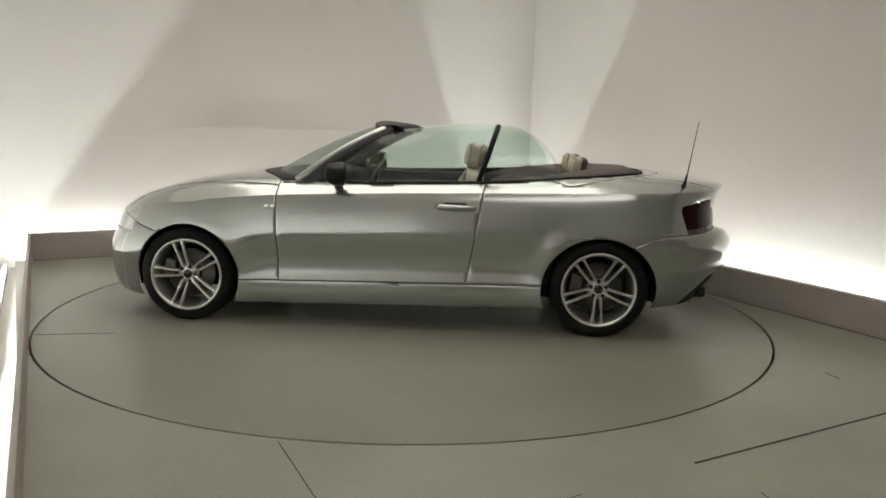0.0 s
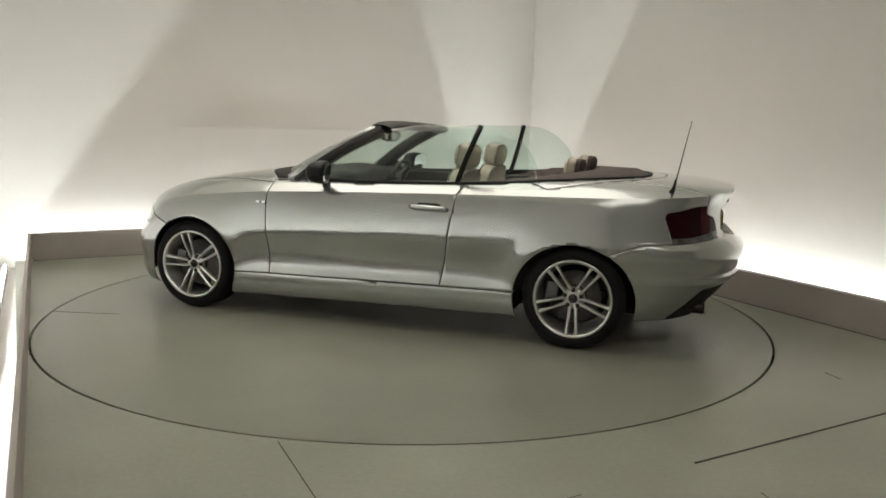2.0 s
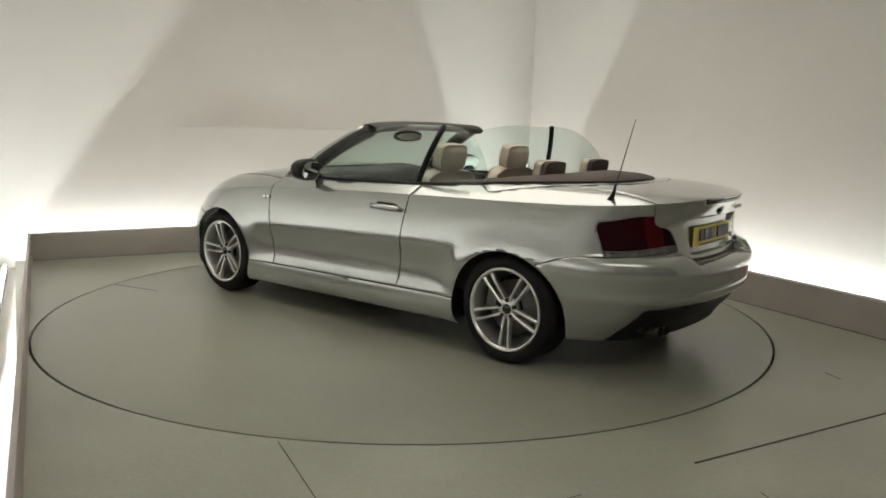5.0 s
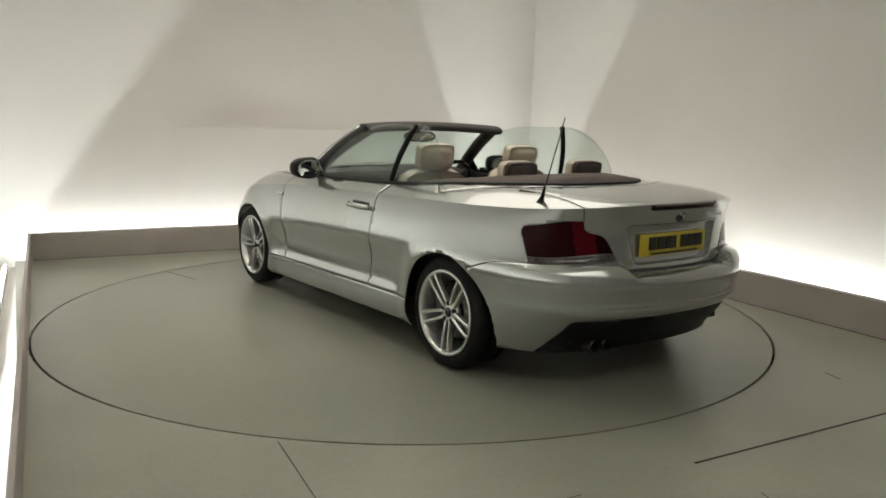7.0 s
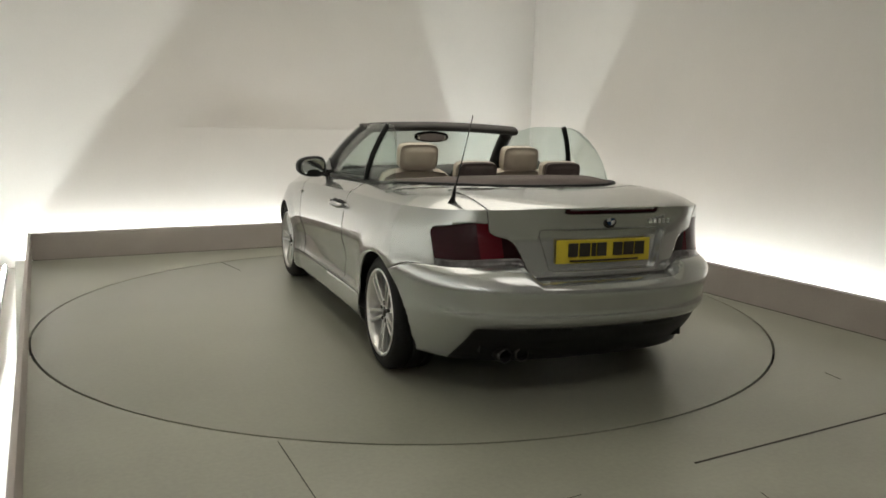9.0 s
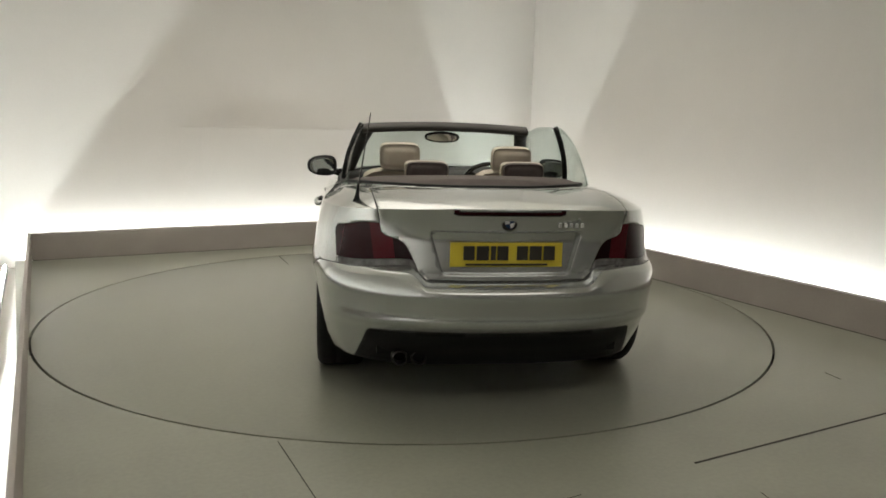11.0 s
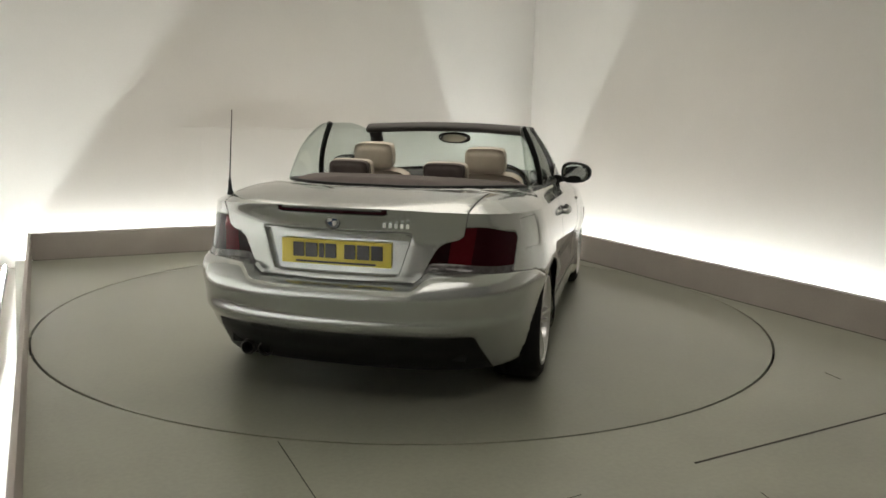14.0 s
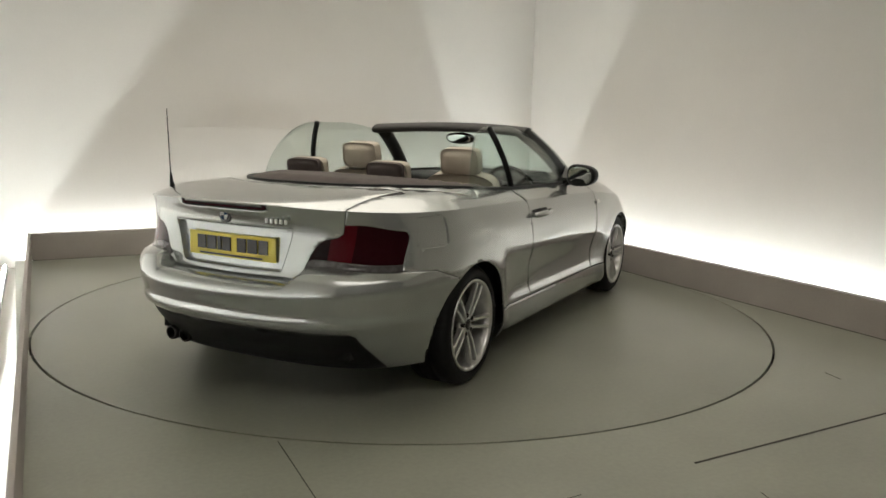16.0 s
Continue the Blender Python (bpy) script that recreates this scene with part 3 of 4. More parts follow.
# round badge: dark ring with quartered centre
bm = lathe([(0.0, -0.004), (0.033, -0.004), (0.0365, 0.0), (0.0365, 0.006), (0.0, 0.006)], 32)
badge_m = pose(-2.176, 0, 0.893, 0, 10, 90)
bmesh.ops.transform(bm, matrix=badge_m @ pose(0, 0, 0, 0, 0, 180), verts=bm.verts)
badge = part("badge", bm, GLOSS_BLACK, lid, "round dark badge with quartered centre")
for q in range(4):
    bm = bmesh.new()
    c = bm.verts.new((0, 0, 0))
    ring = [bm.verts.new((0.022 * math.cos(math.pi / 2 * q + math.pi / 12 * k), 0, 0.022 * math.sin(math.pi / 2 * q + math.pi / 12 * k))) for k in range(7)]
    for a, b in zip(ring, ring[1:]):
        bm.faces.new((c, a, b))
    bmesh.ops.solidify(bm, geom=bm.faces[:], thickness=0.002)
    bmesh.ops.recalc_face_normals(bm, faces=bm.faces)
    bmesh.ops.transform(bm, matrix=badge_m @ pose(0, 0.008, 0), verts=bm.verts)
    part("badge_quarter", bm, BLUE if q % 2 else WHITE, badge)
# model script, as plain bars
for k in range(5):
    part("script_bar", soft_box(-2.1745 + 0.001 * k, -2.164 + 0.001 * k, -0.243 - 0.026 * k, -0.230 - 0.026 * k, 0.874, 0.894, 0.002, 1), ALLOY, lid, "chrome model script")
# number plate


def plate_x(y):
    return -2.145 + 0.10 * y * y


plate = part("number_plate", sheet(lambda u, v: Vector((plate_x(0.26 * (2 * u - 1)), 0.26 * (2 * u - 1), 0.690 + 0.111 * v)), 16, 2, 0.005), PLATE_YELLOW, lid, "yellow number plate")
for y0, w in ((0.200, 0.05), (0.140, 0.055), (0.075, 0.022), (0.045, 0.05), (-0.045, 0.05), (-0.105, 0.055), (-0.170, 0.052)):
    x = plate_x(y0 - w / 2)
    part("character_bar", box(x - 0.009, x - 0.002, y0 - w, y0, 0.722, 0.786), PLATE_BLACK, plate, "dark bar")
part("lower_bar", sheet(lambda u, v: Vector((plate_x(0.19 * (2 * u - 1)) - 0.0065, 0.19 * (2 * u - 1), 0.697 + 0.009 * v)), 12, 1, 0.002), PLATE_BLACK, plate, "thin dark bar")

for side in (1, -1):
    # door handle
    door = panel_obs["door", side]
    y = side * 0.866
    # the bowl's shade, put in as a dark block behind the grip
    part("handle_bowl_shade", rounded(box(-0.485, -0.345, y - 0.010, y + 0.009, 0.812, 0.834), 0.008, 2), SEAM, door, "shadowed bowl behind the handle")
    part("handle", path_tube([(-0.535, y - side * 0.004, 0.800), (-0.52, y + side * 0.020, 0.802), (-0.42, y + side * 0.028, 0.806), (-0.32, y + side * 0.024, 0.808), (-0.295, y - side * 0.002, 0.809)], [0.012, 0.017, 0.018, 0.017, 0.012], 12), PAINT, door, smooth=True)
    # lamp and badge on the front wing
    wing = panel_obs["front_wing", side]
    for x0 in (0.735, 0.775):
        part("side_repeater", soft_box(x0, x0 + 0.03, side * 0.853 - 0.008, side * 0.853 + 0.008, 0.766, 0.788, 0.005, 2), CHROME, wing, "small chrome side marker")

def skin_z(x, y):
    zc, zt = curve(x, CREASE), curve(x, CROWN)
    return zc + (zt - zc) * curve(1 - min(1, abs(y) / 0.83), SHOULDER)


seal = []
for k in range(49):
    a = math.pi * (k / 48 - 0.5)
    x = -0.35 - 1.33 * abs(math.cos(a)) ** 0.8
    seal.append((x, math.copysign(0.735 * abs(math.sin(a)) ** 0.8, math.sin(a))))
arm = [(0.50 - 0.85 * k / 8, 0.735 - 0.045 * ss(0.1, 0.7, 0.50 - 0.85 * k / 8)) for k in range(8)]
seal = [(x, -y) for x, y in arm] + seal + arm[::-1]
part("waist_seal", path_tube([(x, y, skin_z(x, y) + 0.002) for x, y in seal], 0.012, 8), PLASTIC, car, "black seal round the cockpit's edge", smooth=True)

# ---- underbody, wheel wells ----
part("underbody", rounded(box(-1.95, 1.7, -0.60, 0.60, 0.19, 0.40), 0.03, 2), PLASTIC, car, "dark underbody")
part("underbody", box(-0.95, 0.95, -0.78, 0.78, 0.185, 0.30), PLASTIC, car, "dark underbody")
for hx in (-AXLE, AXLE):
    for side in (1, -1):
        bm = sheet(lambda u, v: Vector((hx - 0.375 * math.cos(math.pi * (1.16 * u - 0.08)), side * (0.50 + 0.22 * v), HUB + 0.365 * math.sin(math.pi * (1.16 * u - 0.08)))), 28, 2, 0.008)
        part("wheel_well", bm, PLASTIC, car, "black plastic wheel well liner")
        part("wheel_well_wall", box(hx - 0.37, hx + 0.37, side * 0.50 - 0.01, side * 0.50 + 0.01, 0.2, 0.66), PLASTIC, car, "black plastic wheel well liner")
part("rear_underside", box(-2.02, -1.70, -0.58, 0.58, 0.255, 0.32), PLASTIC, car, "dark underside behind the rear axle")
part("rear_underside", box(1.6, 1.8, -0.5, 0.5, 0.20, 0.27), PLASTIC, car, "dark underside before the front axle")
for y0 in (0.475, 0.385):
    part("exhaust_pipe", lathe([(0.030, 0.0), (0.036, 0.004), (0.038, 0.02), (0.037, 0.24), (0.030, 0.24), (0.029, 0.02), (0.030, 0.0)], 28), PIPE, car, "dark metal exhaust tailpipe", smooth=True).matrix_local = pose(-2.078, y0, 0.246, 0, 0, -90)

# ---- wheels ----


def spoke_mesh():
    """One slim spoke from the hub to the rim, dished towards the hub; it is the left one of a pair that runs side by side."""
    bm = bmesh.new()
    rings = []
    for r, half, front, deep in ((0.035, 0.010, -0.004, 0.034), (0.07, 0.0085, 0.004, 0.034), (0.12, 0.0080, 0.012, 0.030), (0.175, 0.0085, 0.018, 0.028), (0.205, 0.0100, 0.019, 0.030), (0.225, 0.014, 0.018, 0.024)):
        x = 0.0165 + 0.0125 * (r - 0.04) / 0.17
        rings.append([bm.verts.new(p) for p in ((x - half, front - deep, r), (x - half, front - 0.005, r), (x - half * 0.55, front, r), (x + half * 0.55, front, r), (x + half, front - 0.005, r), (x + half, front - deep, r))])
    for a, b in zip(rings, rings[1:]):
        for k in range(6):
            bm.faces.new((a[k], a[(k + 1) % 6], b[(k + 1) % 6], b[k]))
    bm.faces.new(rings[0])
    bm.faces.new(rings[-1][::-1])
    bmesh.ops.recalc_face_normals(bm, faces=bm.faces)
    return bm


def tyre_profile(w):
    return [(0.216, -w), (0.245, -w - 0.003), (0.278, -w + 0.002), (0.298, -w + 0.012), (0.3085, -w + 0.030), (0.3100, -w + 0.055), (0.3100, -0.03 - w * 0.2), (0.3065, -0.028 - w * 0.2), (0.3065, -0.018 - w * 0.2), (0.3100, -0.016 - w * 0.2),
            (0.3100, 0.02), (0.3065, 0.022), (0.3065, 0.032), (0.3100, 0.034), (0.3100, w - 0.055), (0.3085, w - 0.030), (0.298, w - 0.012), (0.278, w + 0.003), (0.256, w + 0.006), (0.240, w + 0.003), (0.234, w - 0.006)]


wheel_meshes = {}
for kind, w in (("front", 0.107), ("rear", 0.122)):
    wheel_meshes[kind] = {
        "tyre": mesh_of(lathe(tyre_profile(w), 72), "tyre", RUBBER, True),
        "wheel": mesh_of(lathe([(0.236, w - 0.012), (0.2375, w), (0.2355, w + 0.006), (0.230, w + 0.007), (0.222, w + 0.003), (0.216, w - 0.010), (0.210, w - 0.05), (0.192, 0.0), (0.192, -w + 0.02), (0.219, -w), (0.219, -w + 0.01), (0.198, -w + 0.03), (0.198, 0.0)][::-1], 72), "wheel", ALLOY, True),
    }
SPOKE = mesh_of(spoke_mesh(), "spoke", ALLOY)
bm = spoke_mesh()
bmesh.ops.transform(bm, matrix=Matrix.Diagonal((-1, 1, 1, 1)), verts=bm.verts)
bmesh.ops.reverse_faces(bm, faces=bm.faces)
SPOKE_TWIN = mesh_of(bm, "spoke", ALLOY)
HUB_MESH = mesh_of(lathe([(0.0, 0.004), (0.034, 0.002), (0.052, -0.004), (0.066, -0.012), (0.070, -0.035), (0.0, -0.035)], 40), "wheel_hub", ALLOY, True)
CAP_MESH = mesh_of(lathe([(0.0, 0.010), (0.024, 0.009), (0.028, 0.006), (0.028, -0.002), (0.0, -0.002)], 32), "centre_cap", GLOSS_BLACK, True)
BOLT_MESH = mesh_of(lathe([(0.0, 0.001), (0.010, 0.0035), (0.0125, 0.002), (0.0125, -0.02), (0.0, -0.02)], 12), "wheel_bolt", SEAM)
BRAKE_MESH = mesh_of(lathe([(0.06, 0.0), (0.075, 0.02), (0.08, 0.02), (0.085, 0.004), (0.158, 0.004), (0.158, -0.016), (0.06, -0.016)], 56), "brake_disc", DISC_STEEL, True)
cal = bmesh.new()
add_box(cal, -0.06, 0.06, -0.05, 0.025, 0.10, 0.175, 0.012)
CALIPER_MESH = mesh_of(cal, "brake_caliper", DISC_STEEL)


def under(name, me, parent, m, label=""):
    ob = new(name, me)
    ob.parent = parent
    ob.matrix_local = m
    return tagged(ob, label)


for hx, kind, face in ((AXLE, "front", 0.845), (-AXLE, "rear", 0.862)):
    w = 0.107 if kind == "front" else 0.122
    for side in (1, -1):
        turn = pose(hx, side * (face - w), HUB + 0.0075, 0, 0, 0 if side > 0 else 180)
        spin = {(True, 1): -21.0, (True, -1): 20.0, (False, 1): 0.0, (False, -1): 12.0}[hx > 0, side]
        wheel = under("wheel", wheel_meshes[kind]["wheel"], car, turn @ pose(0, 0, 0, 0, spin, 0), "silver alloy wheel with five twin spokes")
        under("tyre", wheel_meshes[kind]["tyre"], wheel, pose(0, 0, 0), "black low-profile tyre")
        for k in range(5):
            a = 180 + 72 * k
            under("spoke", SPOKE, wheel, pose(0, w - 0.022, 0, 0, a, 0))
            under("spoke", SPOKE_TWIN, wheel, pose(0, w - 0.022, 0, 0, a, 0))
            under("wheel_bolt", BOLT_MESH, wheel, pose(0, w - 0.024, 0, 0, a + 36, 0) @ pose(0, 0, 0.050), "dark recessed wheel bolt")
        under("wheel_hub", HUB_MESH, wheel, pose(0, w - 0.028, 0))
        under("centre_cap", CAP_MESH, wheel, pose(0, w - 0.028, 0), "dark round centre cap")
        under("brake_disc", BRAKE_MESH, wheel, pose(0, w - 0.095, 0), "grey steel brake disc")
        under("brake_caliper", CALIPER_MESH, wheel, pose(0, w - 0.09, 0, 0, 80 - spin if side > 0 else -80 - spin, 0), "grey brake caliper")

# ---- glass and windscreen ----


def screen_edge(u):
    """Base and top of the windscreen across the car, u from -1 to 1."""
    base = Vector((0.90 - 0.27 * abs(u) ** 2.2, 0.690 * u, 0.968 - 0.040 * abs(u) ** 2))
    top = Vector((0.185 - 0.115 * abs(u) ** 2.2, 0.555 * u, 1.298 - 0.022 * abs(u) ** 2))
    return base, top


def screen(u, v):
    a, b = screen_edge(2 * u - 1)
    p = a.lerp(b, v)
    p.z += 0.028 * math.sin(math.pi * v)
    return p


ws = part("windscreen", sheet(screen, 28, 10, 0.005), GLASS, car, "lightly tinted windscreen", smooth=True)
ws.visible_shadow = False
for side in (1, -1):
    pts = []
    for k in range(9):
        v = k / 8
        p = screen(0.5 + 0.5 * side, v)
        pts.append(p + Vector((-0.004, side * 0.012, 0)))
    part("windscreen_pillar", path_tube(pts, [0.034, 0.031, 0.029, 0.028, 0.027, 0.026, 0.026, 0.026, 0.027], 10), PAINT, car, "silver windscreen pillar", smooth=True)
    part("pillar_trim", path_tube([p + Vector((-0.040, -side * 0.020, -0.008)) for p in pts], 0.046, 10), DARK_TRIM, car, "dark inner pillar trim", smooth=True)


def header(u, v):
    s = 2 * u - 1
    _, top = screen_edge(s)
    a = 2 * math.pi * v
    # a flat oval bar, deeper from front to back
    return top + Vector((-0.055 + 0.078 * math.cos(a), 0.03 * s, -0.004 + 0.032 * math.sin(a) - 0.022 * math.cos(a) * -0.4))


part("windscreen_header", sheet(header, 26, 14), HEADER, car, "dark windscreen header with the roof catch", smooth=True)

def waist(x, side):
    return Vector((x, side * (0.722 - 0.04 * ss(0.1, 0.7, x)), curve(x, CREASE) + (curve(x, CROWN) - curve(x, CREASE)) * 0.5))


def door_glass(u, v, side):
    foot = waist(0.56 - 1.105 * u, side)
    ux = 0.10 - 0.762 * u
    top = Vector((ux, side * (0.585 + 0.028 * u), 1.262 + 0.048 * ss(0, 0.6, u)))
    p = foot.lerp(top, v)
    p.y += side * 0.022 * math.sin(math.pi * v)
    return p


def quarter_glass(u, v, side):
    foot = waist(-0.563 - 0.52 * u, side)
    h = (1 - max(0.0, u) ** 2.3) ** 0.62 if u < 1 else 0.0
    top = Vector((-0.682 - 0.40 * u, side * (0.614 + 0.09 * u * u), foot.z + (1.312 - foot.z) * h))
    p = foot.lerp(top, v)
    p.y += side * 0.018 * math.sin(math.pi * v) * h
    return p


for side in (1, -1):
    dg = part("side_window", sheet(lambda u, v: door_glass(u, v, side), 16, 8, 0.005), GLASS, panel_obs["door", side], "raised frameless green-tinted window", smooth=True)
    qg = part("quarter_window", sheet(lambda u, v: quarter_glass(u, v, side), 22, 6, 0.005), GLASS, panel_obs["rear_wing", side], "raised green-tinted quarter window", smooth=True)
    dg.visible_shadow = qg.visible_shadow = False
    part("window_seal", path_tube([door_glass(1.0, v, side) + Vector((-0.006, 0, 0.0)) for v in (0, 0.25, 0.5, 0.75, 1.0)], 0.0175, 8), MIRROR_SHELL, panel_obs["rear_wing", side], "black upright seal between the windows", smooth=True)

# ---- roof cover ----


def cover_mesh():
    bm = bmesh.new()
    nx, ny = 40, 36
    xs = [-1.683 + (1.683 - 0.62) * (k / nx) ** 1.6 for k in range(nx + 1)]
    lines = []
    for x in xs:
        q = max(0.0, 1 - (abs(x + 0.35) / 1.335) ** 2.5) ** 0.4
        wide = 0.738 * q
        line = []
        for k in range(ny + 1):
            s = -1 + 2 * k / ny
            s = math.copysign(abs(s) ** 0.8, s)
            y = s * wide
            rise = 0.040 * (1 - abs(s) ** 5) * ss(0, 0.12, x + 1.683)
            zc, zt = curve(x, CREASE), curve(x, CROWN)
            yc = 0.83
            base = zc + (zt - zc) * curve(1 - min(1, abs(y) / yc), SHOULDER)
            # ahead of its front edge the cover dips into the cabin
            lip = -1.33 + 0.62 * (abs(y) / 0.70) ** 4
            drop = ss(0.0, 0.10, x - lip)
            line.append(bm.verts.new((x, y, base + rise - 0.004 - 0.16 * drop * (1 - abs(s) ** 14))))
        lines.append(line)
    for a, b in zip(lines, lines[1:]):
        for k in range(ny):
            bm.faces.new((a[k], a[k + 1], b[k + 1], b[k]))
    bmesh.ops.recalc_face_normals(bm, faces=bm.faces)
    return bm


part("roof_cover", cover_mesh(), CLOTH, car, "dark brown cloth cover over the folded roof", smooth=True)

# ---- mirrors, aerial ----
for side in (1, -1):
    door = panel_obs["door", side]
    bm = bmesh.new()
    bmesh.ops.create_uvsphere(bm, u_segments=24, v_segments=14, radius=1.0)
    for v in bm.verts:
        x, y, z = v.co
        sx = 0.11 if x > 0 else 0.028
        v.co = Vector((math.copysign(abs(x) ** 0.75, x) * sx, math.copysign(abs(y) ** 0.75, y) * 0.108, math.copysign(abs(z) ** 0.75, z) * (0.074 - 0.012 * y * side)))
    bmesh.ops.transform(bm, matrix=pose(0.30, side * 0.868, 0.992, 0, 0, side * 12), verts=bm.verts)
    shell = part("door_mirror", bm, MIRROR_SHELL, door, "black door mirror", smooth=True)
    bm = lathe([(0.0, 0.003), (0.8, 0.003), (1.0, 0.0), (0.0, 0.0)], 32)
    for v in bm.verts:
        a = Vector((v.co.x, v.co.z))
        v.co = Vector((-v.co.y, math.copysign(abs(a.x) ** 0.8, a.x) * 0.090, math.copysign(abs(a.y) ** 0.8, a.y) * 0.060))
    bmesh.ops.recalc_face_normals(bm, faces=bm.faces)
    bmesh.ops.transform(bm, matrix=pose(0.2715, side * 0.868, 0.992, 0, -10, side * 12), verts=bm.verts)
    part("mirror_glass", bm, MIRROR, shell, "mirror glass")
    part("mirror_foot", path_tube([(0.36, side * 0.72, 0.935), (0.345, side * 0.77, 0.945), (0.335, side * 0.81, 0.965)], [0.034, 0.026, 0.028], 10), GLOSS_BLACK, door, "black mirror foot", smooth=True)
    part("mirror_corner", sheet(lambda u, v: Vector((0.57 - 0.20 * u - 0.12 * v * (1 - u), side * (0.716 - 0.012 * v), 0.925 + 0.012 * u + 0.10 * v * (1 - u) + 0.02 * v)), 4, 4, 0.008), GLOSS_BLACK, door, "black corner plate behind the mirror")
wing = panel_obs["rear_wing", 1]
mast = part("aerial", path_tube([(-1.862, 0.668, 1.0), (-1.868, 0.664, 1.03), (-1.93, 0.612, 1.368)], [0.0052, 0.0038, 0.0022], 8), GLOSS_BLACK, car, "thin black rod aerial on the rear wing", smooth=True)
part("aerial_foot", path_tube([(-1.838, 0.675, 0.938), (-1.846, 0.673, 0.955), (-1.858, 0.669, 0.985), (-1.866, 0.665, 1.035)], [0.024, 0.017, 0.010, 0.006], 12), PLASTIC, car, "black rubber aerial foot", smooth=True)

# ---- cabin ----
part("cabin_floor", box(-1.5, 0.95, -0.70, 0.70, 0.30, 0.34), DARK_TRIM, car, "dark cabin carpet")
part("bulkhead", box(-1.55, -1.38, -0.66, 0.66, 0.34, 0.90), DARK_TRIM, car, "dark rear bulkhead")
for side in (1, -1):
    part("door_card", rounded(box(-1.20, 0.72, side * 0.70 - 0.025, side * 0.70 + 0.025, 0.34, 0.925), 0.01, 2), DARK_TRIM, car, "dark inner door panel")
    part("arm_rest", soft_box(-0.45, 0.30, side * 0.65 - 0.04, side * 0.65 + 0.04, 0.62, 0.70, 0.02), LEATHER, car, "beige door arm rest")


def dash(u, v):
    y = 0.69 * (2 * u - 1)
    prof = [(0.0, 0.90, 0.955), (0.35, 0.66, 0.962), (0.6, 0.50, 0.955), (0.75, 0.43, 0.90), (1.0, 0.46, 0.55)]
    x = curve(v, [(a, b) for a, b, c in prof])
    z = curve(v, [(a, c) for a, b, c in prof])
    hump = 0.035 * math.exp(-((y + 0.36) / 0.16) ** 2) * math.sin(math.pi * min(1, v * 1.25))
    return Vector((x - 0.25 * abs(y / 0.69) ** 2.2 * (1 - v) * 0.9, y, z + hump - 0.03 * abs(y / 0.69) ** 2 * (1 - v)))


part("dashboard", sheet(dash, 30, 14, 0.01), DARK_TRIM, car, "dark dashboard", smooth=True)
# steering wheel on the car's right
bm = bmesh.new()
ringm = pose(0.29, -0.36, 0.86, 0, 64, 0)
rim_pts = [ringm @ Vector((0.185 * math.cos(2 * math.pi * k / 36), 0.185 * math.sin(2 * math.pi * k / 36), 0)) for k in range(37)]
wheel_ob = part("steering_wheel", path_tube(rim_pts, 0.016, 10), GLOSS_BLACK, car, "black leather steering wheel", smooth=True)
for a in (0, 130, 230):
    p = ringm @ Vector((0.18 * math.cos(radians(a)), 0.18 * math.sin(radians(a)), 0))
    part("wheel_spoke", path_tube([ringm @ Vector((0, 0, 0.015)), p], 0.016, 8), DARK_TRIM, wheel_ob)
part("wheel_boss", soft_box(-0.06, 0.06, -0.06, 0.06, -0.02, 0.04, 0.02), DARK_TRIM, wheel_ob).matrix_local = ringm


def cushion(w, h, d, r, bulge=0.02):
    bm = bmesh.new()
    add_box(bm, -d / 2, d / 2, -w / 2, w / 2, 0, h)
    bmesh.ops.subdivide_edges(bm, edges=bm.edges[:], cuts=6, use_grid_fill=True)
    for v in bm.verts:
        y, z = v.co.y / (w / 2), (v.co.z - h / 2) / (h / 2)
        k = (1 - min(1, abs(y)) ** 4) * (1 - min(1, abs(z)) ** 4)
        v.co.x += math.copysign(bulge * k, v.co.x) if abs(v.co.x) > d * 0.3 else 0
        # round the corners of the outline
        n = (abs(y) ** 5 + abs(z) ** 5) ** 0.2
        m = max(abs(y), abs(z))
        if n > 1e-6 and m > 0:
            f = m / n
            v.co.y *= 1 - (1 - f) * 0.9
            v.co.z = h / 2 + (v.co.z - h / 2) * (1 - (1 - f) * 0.9)
        depth = abs(v.co.x) / (d / 2)
        edge = max(abs(y), abs(z))
        if depth > 0.85 and edge > 0.8:
            v.co.x *= 1 - r * (edge - 0.8) / 0.2
    bmesh.ops.recalc_face_normals(bm, faces=bm.faces)
    return bm


def car_seat(y0, top):
    s = part("seat", cushion(0.50, 0.16, 0.52, 0.2), LEATHER, car, "beige leather front seat", smooth=True)
    m = pose(-0.20, y0, 0.42)
    s.matrix_local = m
    back = m.inverted()
    under("seat_back", mesh_of(cushion(0.50, 0.62, 0.13, 0.5, 0.02), "seat_back", LEATHER, True), s, back @ pose(-0.36, y0, 0.42, 0, -14, 0), "beige leather backrest")
    head = under("headrest", mesh_of(cushion(0.255, 0.165, 0.105, 0.5, 0.016), "headrest", LEATHER, True), s, back @ pose(-0.500, y0, top - 0.165, 0, -10, 0), "beige leather headrest")
    for dy in (-0.05, 0.05):
        bar = part("headrest_post", path_tube([(-0.50, y0 + dy, 0.95), (-0.512, y0 + dy, top - 0.14)], 0.007, 8), CHROME, s, "chrome headrest post")
        bar.matrix_local = back
    return s


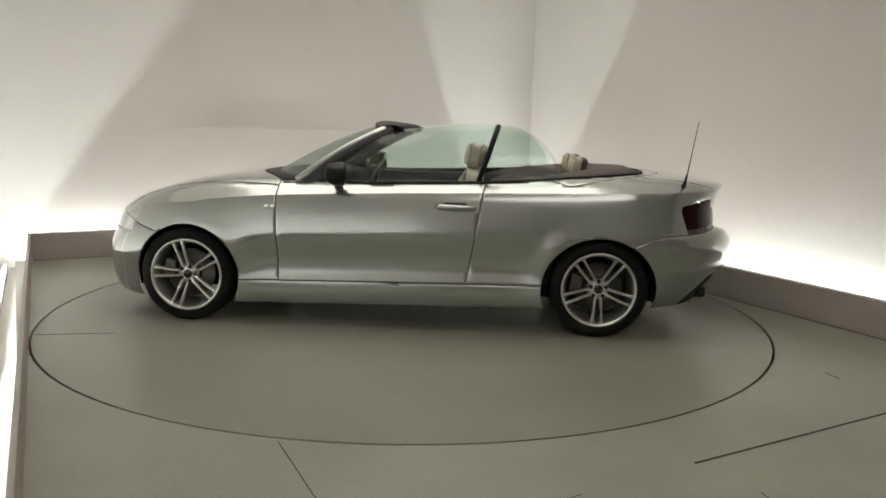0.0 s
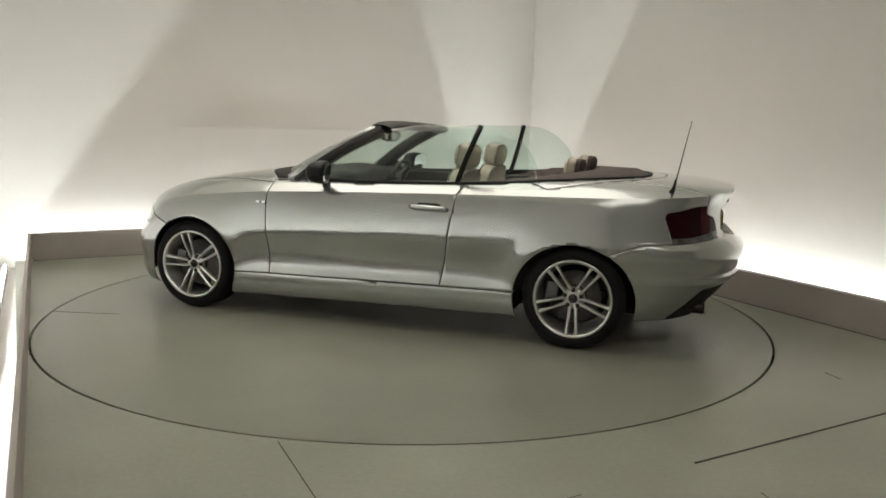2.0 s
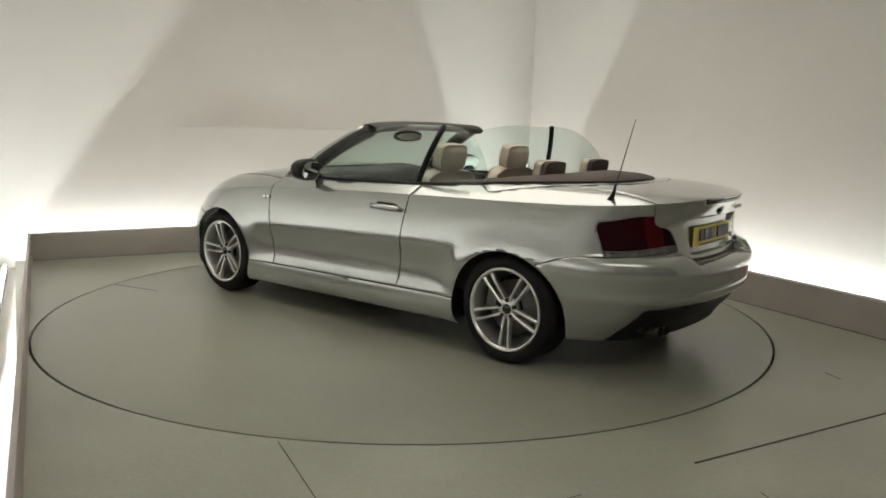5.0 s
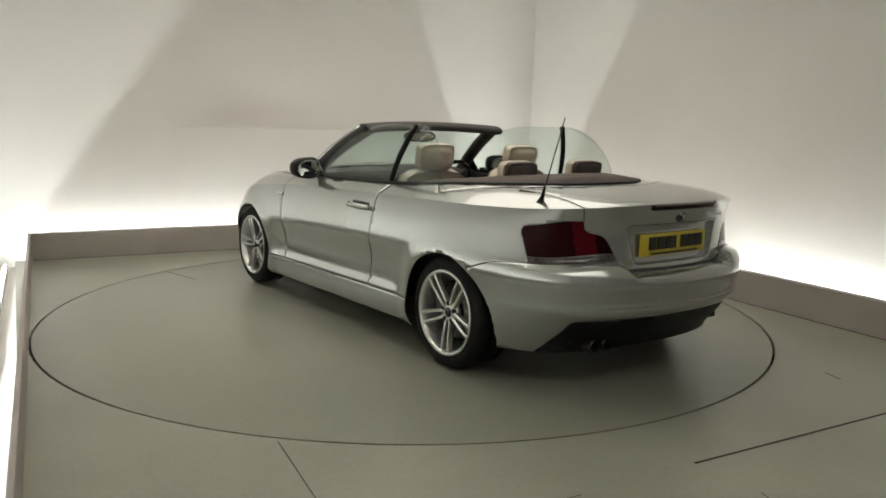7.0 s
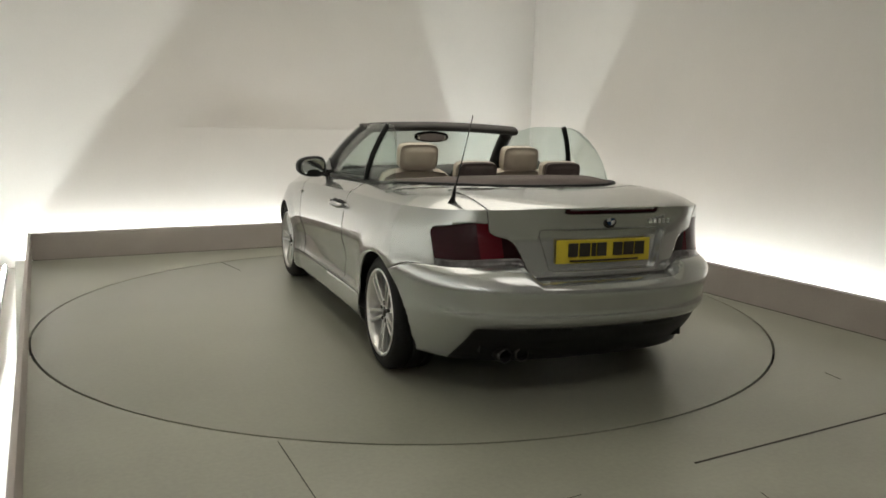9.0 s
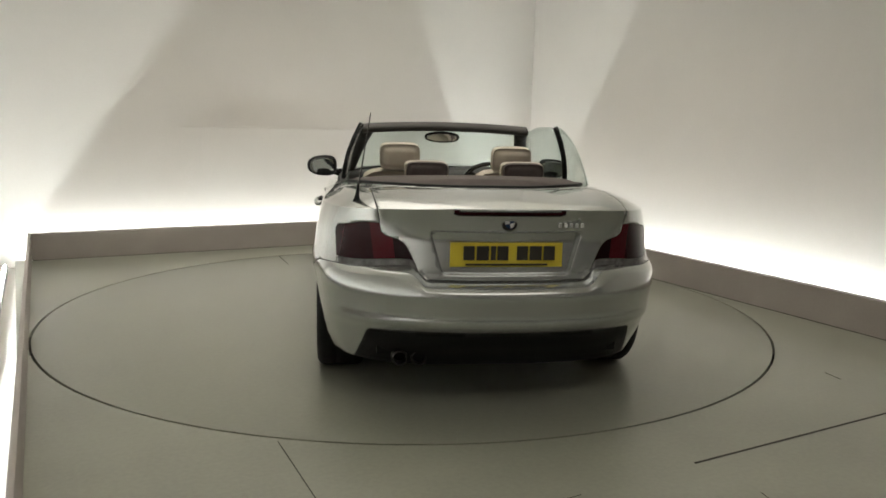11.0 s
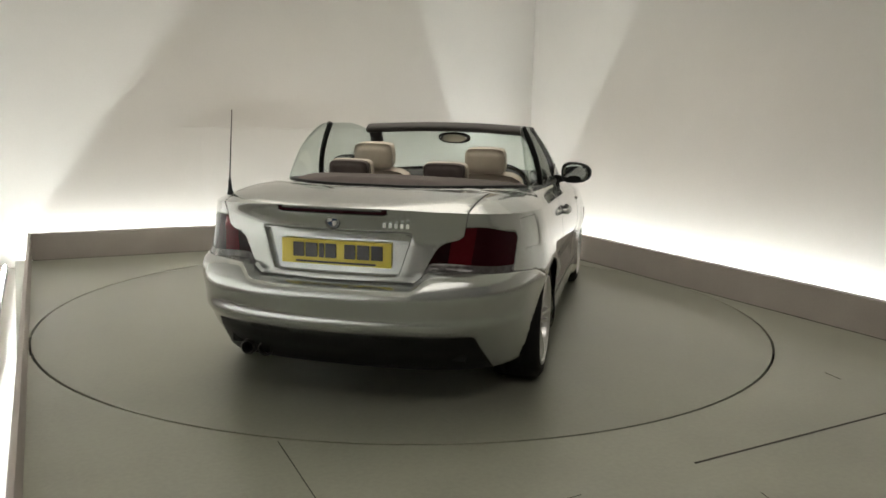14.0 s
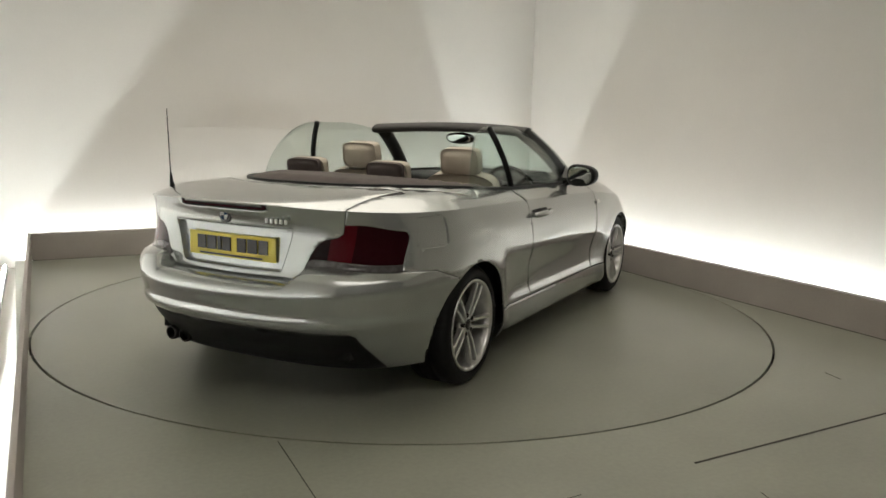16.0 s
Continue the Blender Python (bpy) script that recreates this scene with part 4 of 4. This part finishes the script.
car_seat(0.365, 1.192)
car_seat(-0.365, 1.178)
part("rear_seat", cushion(1.16, 0.17, 0.46, 0.3), LEATHER, car, "beige leather rear bench", smooth=True).matrix_local = pose(-0.98, 0, 0.46)
part("rear_seat_back", cushion(1.16, 0.42, 0.12, 0.5), LEATHER, car, "beige leather rear backrest", smooth=True).matrix_local = pose(-1.17, 0, 0.56, 0, -14, 0)
for y0 in (0.27, -0.275):
    h = part("rear_headrest", cushion(0.245, 0.116, 0.075, 0.5, 0.012), LEATHER, car, "beige rear headrest with a dark back", smooth=True)
    h.matrix_local = pose(-1.195, y0, 1.0, 0, -10, 0)
    b = part("headrest_shell", cushion(0.225, 0.110, 0.05, 0.5, 0.012), CLOTH, h, "dark brown headrest back", smooth=True)
    b.matrix_local = pose(-0.036, 0, 0.008)
# inside mirror
bm = bmesh.new()
bmesh.ops.create_uvsphere(bm, u_segments=28, v_segments=14, radius=1.0)
for v in bm.verts:
    v.co = Vector((v.co.x * (0.034 if v.co.x > 0 else 0.016), math.copysign(abs(v.co.y) ** 0.85, v.co.y) * 0.128, 0.040 + math.copysign(abs(v.co.z) ** 0.85, v.co.z) * 0.041))
rv = part("inside_mirror", bm, GLOSS_BLACK, car, "black inside rear-view mirror", smooth=True)
rv.matrix_local = pose(0.195, 0, 1.178, 0, -9, -12)
bm = lathe([(0.0, 0.003), (0.9, 0.003), (1.0, 0.0), (0.0, 0.0)], 36)
for v in bm.verts:
    v.co = Vector((-v.co.y, math.copysign(abs(v.co.x) ** 0.9, v.co.x) * 0.108, 0.031 + math.copysign(abs(v.co.z) ** 0.9, v.co.z) * 0.030))
bmesh.ops.recalc_face_normals(bm, faces=bm.faces)
part("mirror_glass", bm, MIRROR, rv, "mirror glass").matrix_local = pose(-0.0165, 0, 0.009)
part("mirror_stem", path_tube([(0.02, 0, 0.03), (0.03, 0, 0.075), (0.035, 0, 0.10)], 0.012, 8), GLOSS_BLACK, rv, smooth=True)


def motions():
    """The turntable and the car on it turn steadily, clockwise as seen from above."""
    disc_rows, car_rows = [], []
    for k in range(33):
        t = 0.5 * k
        turn = 173.692 - 7.1153 * t
        a = radians(turn)
        cx, cy = 0.070, -0.243
        disc_rows.append((t, pose(0, 0, 0, 0, 0, turn)))
        car_rows.append((t, pose(math.cos(a) * cx - math.sin(a) * cy, math.sin(a) * cx + math.cos(a) * cy, 0, 0, 0, turn)))
    walk(turntable, disc_rows)
    walk(car, car_rows)


motions()
